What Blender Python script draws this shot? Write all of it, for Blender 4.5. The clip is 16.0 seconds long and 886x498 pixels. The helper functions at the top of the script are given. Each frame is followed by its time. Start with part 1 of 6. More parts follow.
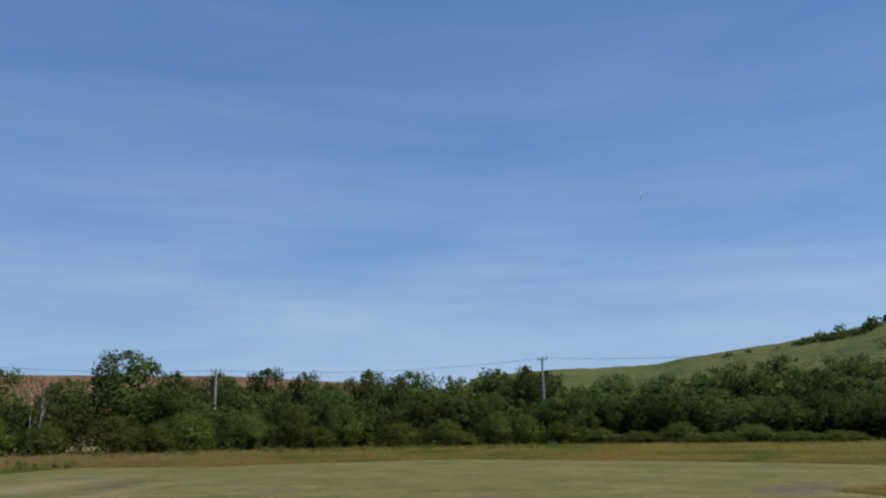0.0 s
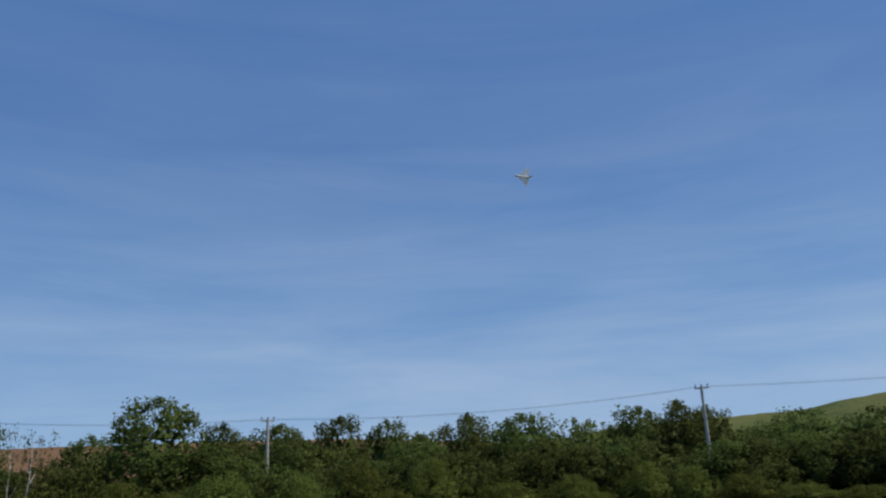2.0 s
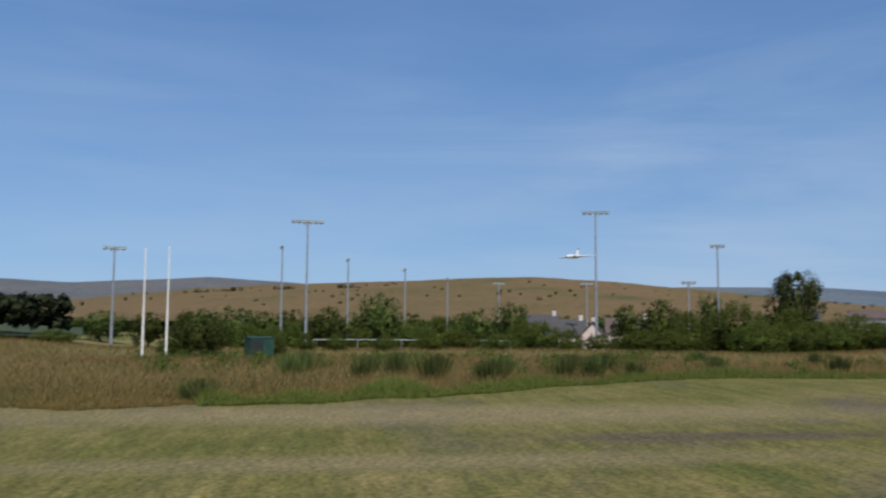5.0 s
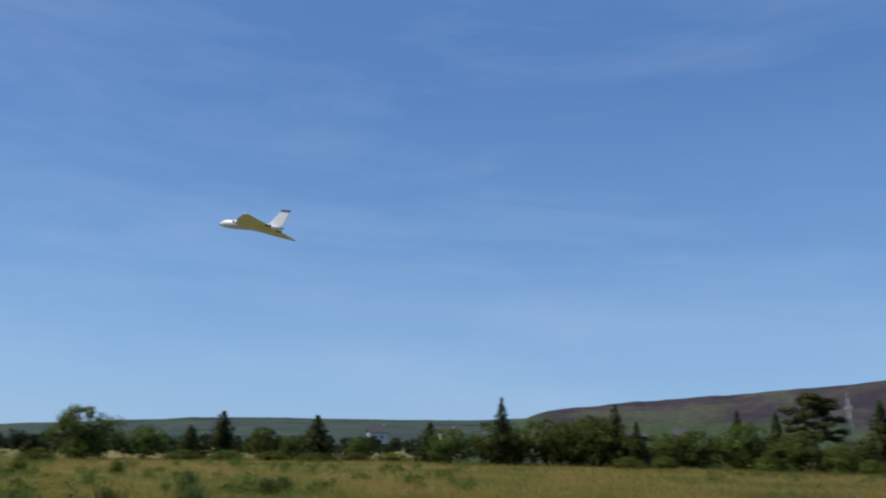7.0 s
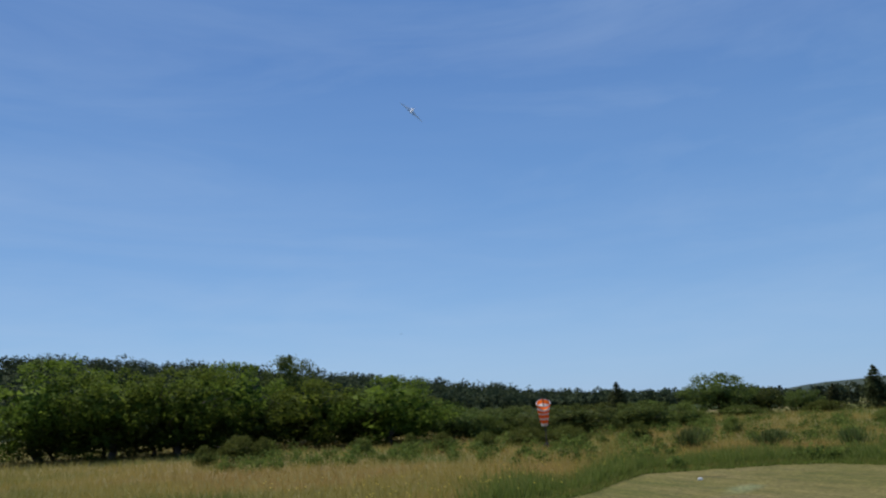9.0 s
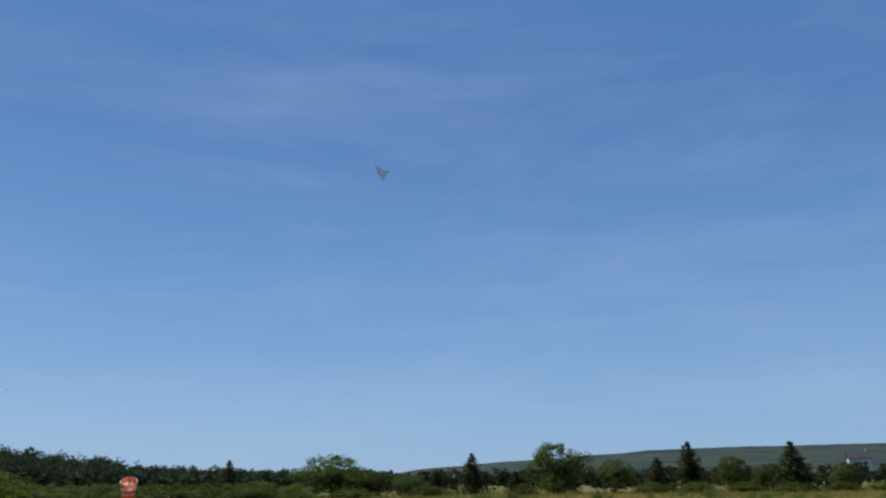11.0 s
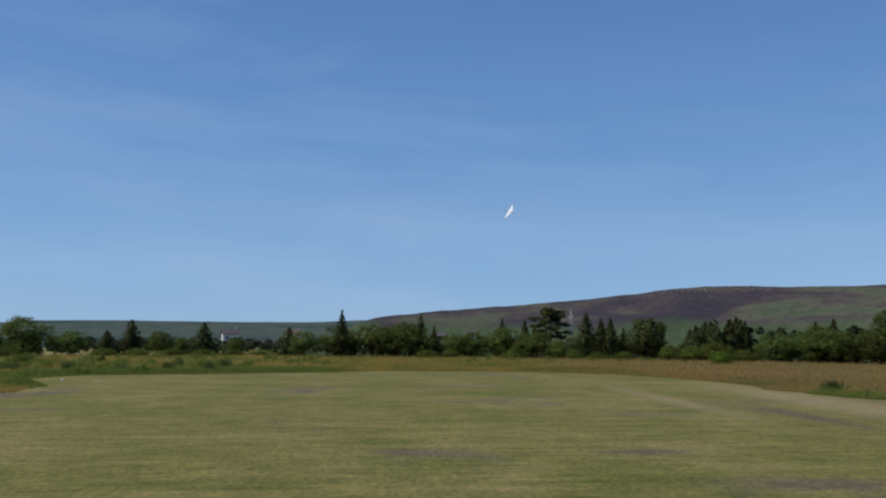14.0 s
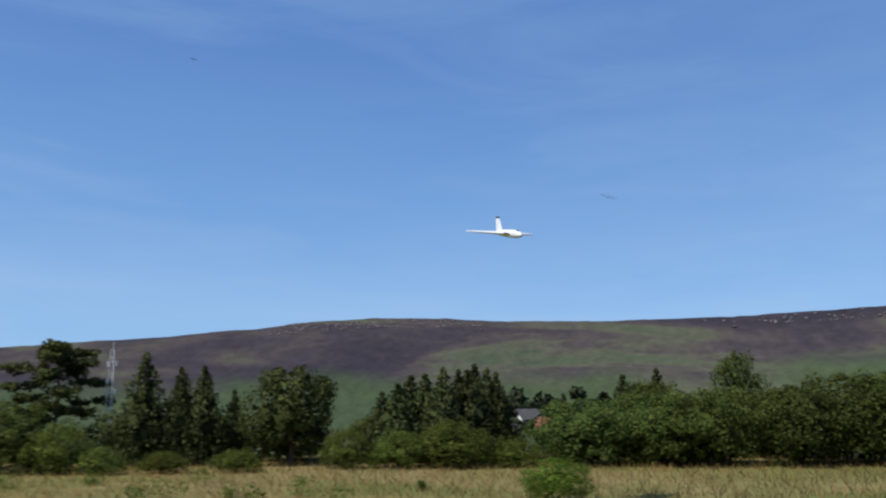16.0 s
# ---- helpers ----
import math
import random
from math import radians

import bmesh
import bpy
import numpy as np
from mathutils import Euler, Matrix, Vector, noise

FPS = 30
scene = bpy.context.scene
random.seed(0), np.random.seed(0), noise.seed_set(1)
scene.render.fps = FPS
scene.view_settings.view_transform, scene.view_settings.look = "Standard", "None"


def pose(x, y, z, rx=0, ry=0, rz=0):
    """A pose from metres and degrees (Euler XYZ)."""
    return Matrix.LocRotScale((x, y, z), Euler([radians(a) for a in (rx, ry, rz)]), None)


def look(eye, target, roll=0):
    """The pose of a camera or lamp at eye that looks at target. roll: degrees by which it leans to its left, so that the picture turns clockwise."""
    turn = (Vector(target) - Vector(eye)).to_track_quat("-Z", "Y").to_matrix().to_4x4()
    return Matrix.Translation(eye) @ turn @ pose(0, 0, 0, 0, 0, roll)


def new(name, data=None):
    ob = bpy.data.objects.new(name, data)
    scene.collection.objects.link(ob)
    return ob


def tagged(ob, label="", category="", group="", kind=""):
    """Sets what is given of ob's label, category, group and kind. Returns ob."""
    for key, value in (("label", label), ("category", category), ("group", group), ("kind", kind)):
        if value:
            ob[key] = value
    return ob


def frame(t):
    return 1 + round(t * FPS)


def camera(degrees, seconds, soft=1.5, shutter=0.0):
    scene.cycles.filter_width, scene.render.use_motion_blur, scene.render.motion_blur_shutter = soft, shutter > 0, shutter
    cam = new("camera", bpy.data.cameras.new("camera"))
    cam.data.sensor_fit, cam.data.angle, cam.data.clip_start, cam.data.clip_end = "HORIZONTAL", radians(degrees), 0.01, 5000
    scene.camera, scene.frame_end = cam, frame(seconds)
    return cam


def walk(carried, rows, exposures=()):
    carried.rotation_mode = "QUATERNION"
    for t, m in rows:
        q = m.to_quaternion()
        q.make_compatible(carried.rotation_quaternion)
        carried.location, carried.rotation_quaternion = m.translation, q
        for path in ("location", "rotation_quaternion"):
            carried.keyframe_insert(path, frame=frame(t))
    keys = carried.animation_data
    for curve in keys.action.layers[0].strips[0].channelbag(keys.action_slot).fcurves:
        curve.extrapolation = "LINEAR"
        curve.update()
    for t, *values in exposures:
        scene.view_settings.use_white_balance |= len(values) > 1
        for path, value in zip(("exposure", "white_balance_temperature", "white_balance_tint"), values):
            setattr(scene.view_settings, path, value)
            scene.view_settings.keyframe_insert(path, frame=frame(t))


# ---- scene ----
cam = camera(58.50, 16.0, soft=2.2, shutter=0.12)
walk(cam, [
    (0, pose(0.13, -21.37, 1.59, 102.87, 0.97, 0.19)),
    (0.25, pose(0.17, -21.12, 1.60, 101.94, 0.90, -0.67)),
    (0.5, pose(0.19, -20.87, 1.61, 101.17, 0.92, -1.34)),
    (0.75, pose(0.20, -20.99, 1.60, 100.61, 1.22, -1.53)),
    (1, pose(0.18, -20.35, 1.59, 100.75, 1.60, -1.29)),
    (1.25, pose(0.12, -17.93, 1.61, 102.54, 1.94, -0.75)),
    (1.5, pose(0.05, -13.87, 1.63, 104.70, 2.20, 0.81)),
    (1.75, pose(0.03, -6.64, 1.62, 106.33, 2.31, 4.59)),
    (2, pose(0.00, -0.23, 1.60, 107.29, 2.30, 8.89)),
    (2.25, pose(-0.10, 0.46, 1.60, 106.82, 2.17, 11.52)),
    (2.5, pose(-0.15, -0.38, 1.61, 105.96, 1.90, 15.14)),
    (2.75, pose(0.02, 0.38, 1.63, 105.74, 1.41, 22.60)),
    (3, pose(0.16, 0.97, 1.65, 105.53, 0.91, 31.10)),
    (3.25, pose(-0.06, 0.27, 1.64, 105.00, 0.60, 38.56)),
    (3.5, pose(-0.27, -0.52, 1.62, 104.23, 0.35, 45.71)),
    (3.75, pose(-0.13, -0.24, 1.60, 103.19, 0.11, 52.76)),
    (4, pose(0.09, 0.22, 1.58, 101.91, -0.07, 59.30)),
    (4.25, pose(0.25, 0.24, 1.58, 100.49, -0.13, 64.78)),
    (4.5, pose(0.28, 0.13, 1.60, 98.83, -0.16, 69.89)),
    (4.75, pose(-0.15, -0.05, 1.61, 96.91, -0.20, 74.81)),
    (5, pose(-0.50, -0.21, 1.63, 94.72, -0.39, 80.57)),
    (5.2, pose(0.27, -0.04, 1.63, 92.33, -1.22, 89.50)),
    (5.6, pose(0.19, -0.03, 1.63, 92.44, -2.40, 110.02)),
    (6, pose(-0.01, 0.01, 1.63, 95.54, -2.77, 131.39)),
    (6.4, pose(-0.25, 0.05, 1.63, 99.73, -2.43, 153.42)),
    (6.8, pose(-0.46, 0.09, 1.63, 103.13, -1.55, 176.00)),
    (7.3, pose(-0.58, 0.11, 1.63, 103.43, 0.10, -155.45)),
    (7.5, pose(0.26, -0.22, 1.61, 101.79, 0.86, -144.05)),
    (7.7, pose(0.23, -0.08, 1.60, 100.61, 1.49, -137.59)),
    (8, pose(0.05, -0.09, 1.60, 99.78, 2.19, -128.56)),
    (8.2, pose(-0.28, 0.46, 1.60, 99.48, 2.43, -122.63)),
    (8.6, pose(-0.75, 1.26, 1.59, 99.69, 2.67, -115.33)),
    (9, pose(-0.88, 1.52, 1.59, 101.10, 2.52, -115.26)),
    (9.5, pose(-0.72, 1.29, 1.59, 103.55, 2.06, -121.11)),
    (9.9, pose(-0.42, 0.80, 1.59, 105.26, 1.68, -127.11)),
    (10.3, pose(-0.09, 0.17, 1.60, 106.03, 1.50, -131.21)),
    (10.5, pose(0.07, -0.16, 1.60, 106.08, 1.48, -132.32)),
    (11, pose(0.09, 0.07, 1.59, 105.79, 0.88, -141.50)),
    (11.25, pose(-1.11, 2.65, 1.60, 104.41, 0.66, -147.75)),
    (11.5, pose(-2.43, 7.05, 1.61, 102.72, 0.49, -153.75)),
    (11.75, pose(-2.88, 14.77, 1.61, 101.24, 0.38, -157.82)),
    (12, pose(-3.23, 21.77, 1.60, 100.06, 0.25, -160.95)),
    (12.25, pose(-4.32, 23.16, 1.60, 99.64, -0.01, -163.33)),
    (12.5, pose(-4.97, 22.90, 1.60, 99.45, -0.30, -165.66)),
    (12.75, pose(-3.82, 23.77, 1.60, 99.05, -0.60, -168.94)),
    (13, pose(-2.34, 24.43, 1.60, 98.64, -0.85, -172.43)),
    (13.25, pose(-1.73, 24.31, 1.60, 98.28, -0.95, -175.64)),
    (13.5, pose(-1.44, 23.85, 1.59, 97.88, -0.92, -178.73)),
    (13.75, pose(-1.46, 23.88, 1.59, 97.23, -0.67, 178.34)),
    (14, pose(-1.28, 22.59, 1.58, 96.66, -0.41, 175.45)),
    (14.1, pose(-0.88, 21.09, 1.58, 96.51, -0.37, 174.32)),
    (14.2, pose(-0.27, 19.14, 1.58, 96.38, -0.36, 173.24)),
    (14.3, pose(0.37, 16.82, 1.58, 96.30, -0.36, 172.13)),
    (14.4, pose(0.89, 14.20, 1.58, 96.31, -0.37, 170.92)),
    (14.5, pose(1.12, 11.36, 1.58, 96.45, -0.37, 169.55)),
    (14.6, pose(1.05, 8.09, 1.59, 96.75, -0.38, 167.88)),
    (14.7, pose(0.78, 4.33, 1.59, 97.19, -0.39, 165.98)),
    (14.8, pose(0.35, 0.41, 1.60, 97.72, -0.40, 164.01)),
    (14.9, pose(-0.24, -3.34, 1.60, 98.28, -0.41, 162.17)),
    (15, pose(-0.96, -6.62, 1.60, 98.81, -0.42, 160.62)),
    (15.1, pose(-2.09, -8.95, 1.63, 99.27, -0.42, 159.70)),
    (15.2, pose(-3.63, -10.53, 1.67, 99.76, -0.42, 159.27)),
    (15.3, pose(-5.09, -12.04, 1.73, 100.29, -0.40, 158.86)),
    (15.4, pose(-6.21, -13.70, 1.78, 101.12, -0.38, 158.60)),
    (15.5, pose(-7.30, -15.05, 1.84, 101.73, -0.30, 157.76)),
    (15.6, pose(-8.53, -16.05, 1.91, 101.82, -0.17, 155.88)),
    (15.7, pose(-9.78, -16.95, 1.98, 101.75, -0.02, 153.74)),
    (15.8, pose(-11.04, -17.79, 2.05, 101.61, 0.15, 151.44)),
    (15.9, pose(-12.31, -18.62, 2.12, 101.44, 0.31, 149.11)),
    (16, pose(-13.57, -19.47, 2.20, 101.28, 0.47, 146.85)),
], exposures=((0, 0.12), (1, 0.08), (2, 0.0), (3, 0.04), (4, 0.12), (5.2, 0.04), (7.3, 0.12), (8.2, 0.14), (10.3, -0.05), (11.2, 0.0), (12, 0.06), (12.6, 0.02), (14, 0.0), (14.5, -0.14), (15, 0.03), (15.5, 0.18), (16, 0.30)))

# ---- world and light ----
SUN_AZ, SUN_EL = 82.0, 50.0          # compass degrees from +y towards +x, and height
world = bpy.data.worlds.new("world")
scene.world = world
world.use_nodes = True


def wire_world():
    nt = world.node_tree
    N, L = nt.nodes, nt.links
    N.clear()
    out = N.new("ShaderNodeOutputWorld")
    bg = N.new("ShaderNodeBackground")
    bg.inputs["Strength"].default_value = 0.10
    sky = N.new("ShaderNodeTexSky")
    sky.sky_type = "NISHITA"
    sky.sun_disc = False
    sky.sun_elevation = radians(SUN_EL)
    sky.sun_rotation = radians(SUN_AZ)
    sky.altitude = 300
    sky.air_density = 1.0
    sky.dust_density = 0.12
    sky.ozone_density = 3.5
    # high thin cirrus: streaks on a level sheet far overhead
    tc = N.new("ShaderNodeTexCoord")
    sep = N.new("ShaderNodeSeparateXYZ")
    L.new(tc.outputs["Generated"], sep.inputs[0])
    flat = N.new("ShaderNodeCombineXYZ")
    L.new(sep.outputs["X"], flat.inputs[0])
    L.new(sep.outputs["Y"], flat.inputs[1])
    hyp = N.new("ShaderNodeVectorMath")
    hyp.operation = "LENGTH"
    L.new(flat.outputs["Vector"], hyp.inputs[0])
    inv = N.new("ShaderNodeMath")
    inv.operation = "DIVIDE"
    inv.inputs[0].default_value = 1.0
    L.new(hyp.outputs["Value"], inv.inputs[1])
    ring = N.new("ShaderNodeVectorMath")
    ring.operation = "SCALE"
    L.new(tc.outputs["Generated"], ring.inputs[0])
    L.new(inv.outputs["Value"], ring.inputs["Scale"])
    # the bands hang a little higher in the north
    mp = N.new("ShaderNodeMapping")
    mp.vector_type = "POINT"
    mp.inputs["Rotation"].default_value = (radians(3), 0, 0)
    mp.inputs["Scale"].default_value = (1.5, 1.5, 10.0)
    n1 = noise_node(N, L, 1.0, 6.0, None, 0.60, 0.40)
    patch = noise_node(N, L, 1.6, 2.0, tc.outputs["Generated"])
    pr = ramp(N, ((0.34, (0.45, 0.45, 0.45)), (0.64, (1, 1, 1))))
    L.new(patch.outputs["Fac"], pr.inputs["Fac"])
    r1 = ramp(N, ((0.36, (0.12, 0.12, 0.12)), (0.70, (1, 1, 1))))
    mul = N.new("ShaderNodeMath")
    mul.operation = "MULTIPLY"
    half = N.new("ShaderNodeMath")
    half.operation = "MULTIPLY"
    half.inputs[1].default_value = 0.66
    L.new(pr.outputs["Color"], half.inputs[0])
    thin = ramp(N, ((0.02, (0.95, 0.95, 0.95)), (0.10, (1, 1, 1)), (0.20, (0.8, 0.8, 0.8)), (0.32, (0.30, 0.30, 0.30)), (0.5, (0.12, 0.12, 0.12))))
    L.new(sep.outputs["Z"], thin.inputs["Fac"])
    veil = N.new("ShaderNodeMath")
    veil.operation = "MULTIPLY"
    L.new(half.outputs["Value"], veil.inputs[0])
    L.new(thin.outputs["Color"], veil.inputs[1])
    # the veil is thick in the north-west and thin in the south-east
    side = N.new("ShaderNodeVectorMath")
    side.operation = "DOT_PRODUCT"
    side.inputs[1].default_value = (-0.5, 0.866, 0.0)
    L.new(tc.outputs["Generated"], side.inputs[0])
    north = N.new("ShaderNodeMapRange")
    north.inputs["From Min"].default_value, north.inputs["From Max"].default_value = -0.95, 0.8
    north.inputs["To Min"].default_value, north.inputs["To Max"].default_value = 0.22, 1.0
    L.new(side.outputs["Value"], north.inputs["Value"])
    drawn = N.new("ShaderNodeMath")
    drawn.operation = "MULTIPLY"
    L.new(veil.outputs["Value"], drawn.inputs[0])
    L.new(north.outputs["Result"], drawn.inputs[1])
    L.new(drawn.outputs["Value"], mul.inputs[1])
    L.new(ring.outputs["Vector"], mp.inputs["Vector"])
    L.new(mp.outputs["Vector"], n1.inputs["Vector"])
    L.new(n1.outputs["Fac"], r1.inputs["Fac"])
    L.new(r1.outputs["Color"], mul.inputs[0])
    tint = mixer(N, L, 1.0, sky.outputs["Color"], (0.81, 0.92, 1.10), "MULTIPLY")
    # even haze of a fine summer day
    hr = ramp(N, ((0.0, (0.238, 0.422, 0.700)), (0.10, (0.208, 0.386, 0.655)), (0.24, (0.138, 0.300, 0.588)), (0.42, (0.093, 0.218, 0.50)), (1.0, (0.07, 0.19, 0.46))))
    L.new(sep.outputs["Z"], hr.inputs["Fac"])
    high = N.new("ShaderNodeVectorMath")
    high.operation = "SCALE"
    south = N.new("ShaderNodeMapRange")
    south.inputs["From Min"].default_value, south.inputs["From Max"].default_value = 0.9, -0.9
    south.inputs["To Min"].default_value, south.inputs["To Max"].default_value = 8.9, 9.9
    L.new(sep.outputs["Y"], south.inputs["Value"])
    L.new(south.outputs["Result"], high.inputs["Scale"])
    L.new(hr.outputs["Color"], high.inputs[0])
    haze = mixer(N, L, 0.78, tint, high.outputs["Vector"])
    # slanting mares' tails in the southern half
    tail = N.new("ShaderNodeMapping")
    tail.inputs["Rotation"].default_value = (0, radians(24), 0)
    tail.inputs["Scale"].default_value = (1.3, 1.3, 6.5)
    L.new(tc.outputs["Generated"], tail.inputs["Vector"])
    wisp = noise_node(N, L, 1.6, 6.0, tail.outputs["Vector"], 0.60, 0.45)
    wr = ramp(N, ((0.46, (0, 0, 0)), (0.78, (0.26, 0.26, 0.26))))
    L.new(wisp.outputs["Fac"], wr.inputs["Fac"])
    less = N.new("ShaderNodeMath")
    less.operation = "SUBTRACT"
    less.inputs[0].default_value = 1.0
    L.new(north.outputs["Result"], less.inputs[1])
    tails = N.new("ShaderNodeMath")
    tails.operation = "MULTIPLY"
    L.new(wr.outputs["Color"], tails.inputs[0])
    L.new(less.outputs["Value"], tails.inputs[1])
    streaked = mixer(N, L, mul.outputs["Value"], haze, (4.6, 5.6, 7.2))
    L.new(mixer(N, L, tails.outputs["Value"], streaked, (4.4, 5.6, 7.4)), bg.inputs["Color"])
    L.new(bg.outputs["Background"], out.inputs["Surface"])


sun = new("sun", bpy.data.lights.new("sun", "SUN"))
sun.data.energy = 3.6
sun.data.angle = radians(0.5)
sun.data.color = (1.0, 0.95, 0.87)
_a, _e = radians(SUN_AZ), radians(SUN_EL)
sun.matrix_world = look((math.sin(_a) * math.cos(_e) * 100, math.cos(_a) * math.cos(_e) * 100, math.sin(_e) * 100), (0, 0, 0))


# ---- materials ----
def nodes_of(name):
    m = bpy.data.materials.new(name)
    m.use_nodes = True
    nt = m.node_tree
    return m, nt.nodes, nt.links, nt.nodes["Principled BSDF"]


def ramp(N, stops):
    r = N.new("ShaderNodeValToRGB")
    e = r.color_ramp.elements
    while len(e) < len(stops):
        e.new(0.5)
    for el, (p, c) in zip(e, stops):
        el.position, el.color = p, (*c, 1)
    return r


def noise_node(N, L, scale, detail=4.0, vec=None, rough=0.55, distort=0.0):
    n = N.new("ShaderNodeTexNoise")
    n.inputs["Scale"].default_value = scale
    n.inputs["Detail"].default_value = detail
    n.inputs["Roughness"].default_value = rough
    n.inputs["Distortion"].default_value = distort
    if vec is not None:
        L.new(vec, n.inputs["Vector"])
    return n


def mixer(N, L, fac, a, b, mode="MIX"):
    m = N.new("ShaderNodeMix")
    m.data_type, m.blend_type = "RGBA", mode
    for socket, v in (("Factor", fac), ("A", a), ("B", b)):
        if isinstance(v, (int, float)):
            m.inputs[socket].default_value = v
        elif isinstance(v, tuple):
            m.inputs[socket].default_value = (*v, 1)
        else:
            L.new(v, m.inputs[socket])
    return m.outputs["Result"]


def plain(name, colour, rough=0.6, metal=0.0, vary=0.12, scale=6.0, bump=0.05):
    """Painted or coated surface with light soiling at two scales."""
    m, N, L, p = nodes_of(name)
    tc = N.new("ShaderNodeTexCoord")
    a = noise_node(N, L, scale, 5, tc.outputs["Object"])
    b = noise_node(N, L, scale * 9, 3, tc.outputs["Object"])
    lo = tuple(c * (1 - vary) for c in colour)
    hi = tuple(min(c * (1 + vary), 1) for c in colour)
    r = ramp(N, ((0.35, lo), (0.65, hi)))
    L.new(a.outputs["Fac"], r.inputs["Fac"])
    L.new(mixer(N, L, 0.25, r.outputs["Color"], b.outputs["Fac"], "SOFT_LIGHT"), p.inputs["Base Color"])
    p.inputs["Roughness"].default_value = rough
    p.inputs["Metallic"].default_value = metal
    bp = N.new("ShaderNodeBump")
    bp.inputs["Strength"].default_value = bump
    bp.inputs["Distance"].default_value = 0.01
    L.new(b.outputs["Fac"], bp.inputs["Height"])
    L.new(bp.outputs["Normal"], p.inputs["Normal"])
    return m


def cloth(name, colour):
    """Thin woven nylon that daylight shines through."""
    m = plain(name, colour, 0.75, 0, 0.10, 8, 0.2)
    N, L = m.node_tree.nodes, m.node_tree.links
    p = next(q for q in N if q.type == "BSDF_PRINCIPLED")
    tr = N.new("ShaderNodeBsdfTranslucent")
    tr.inputs["Color"].default_value = (*colour, 1)
    ms = N.new("ShaderNodeMixShader")
    ms.inputs["Fac"].default_value = 0.5
    L.new(p.outputs["BSDF"], ms.inputs[1])
    L.new(tr.outputs["BSDF"], ms.inputs[2])
    L.new(ms.outputs["Shader"], N["Material Output"].inputs["Surface"])
    return m


def leaf_mat(name, dark, mid, light, rough=0.7, through_light=0.35):
    m, N, L, p = nodes_of(name)
    g = N.new("ShaderNodeNewGeometry")
    oi = N.new("ShaderNodeObjectInfo")
    r = ramp(N, ((0.0, dark), (0.55, mid), (1.0, light)))
    L.new(g.outputs["Random Per Island"], r.inputs["Fac"])
    hs = N.new("ShaderNodeHueSaturation")
    mr = N.new("ShaderNodeMapRange")
    mr.inputs["To Min"].default_value, mr.inputs["To Max"].default_value = 0.72, 1.22
    L.new(oi.outputs["Random"], mr.inputs["Value"])
    L.new(mr.outputs["Result"], hs.inputs["Value"])
    mh = N.new("ShaderNodeMapRange")
    mh.inputs["To Min"].default_value, mh.inputs["To Max"].default_value = 0.48, 0.515
    L.new(oi.outputs["Random"], mh.inputs["Value"])
    L.new(mh.outputs["Result"], hs.inputs["Hue"])
    L.new(r.outputs["Color"], hs.inputs["Color"])
    L.new(hs.outputs["Color"], p.inputs["Base Color"])
    p.inputs["Roughness"].default_value = rough
    p.inputs["Specular IOR Level"].default_value = 0.05
    tr = N.new("ShaderNodeBsdfTranslucent")
    L.new(hs.outputs["Color"], tr.inputs["Color"])
    ms = N.new("ShaderNodeMixShader")
    ms.inputs["Fac"].default_value = through_light
    L.new(p.outputs["BSDF"], ms.inputs[1])
    L.new(tr.outputs["BSDF"], ms.inputs[2])
    L.new(ms.outputs["Shader"], N["Material Output"].inputs["Surface"])
    return m


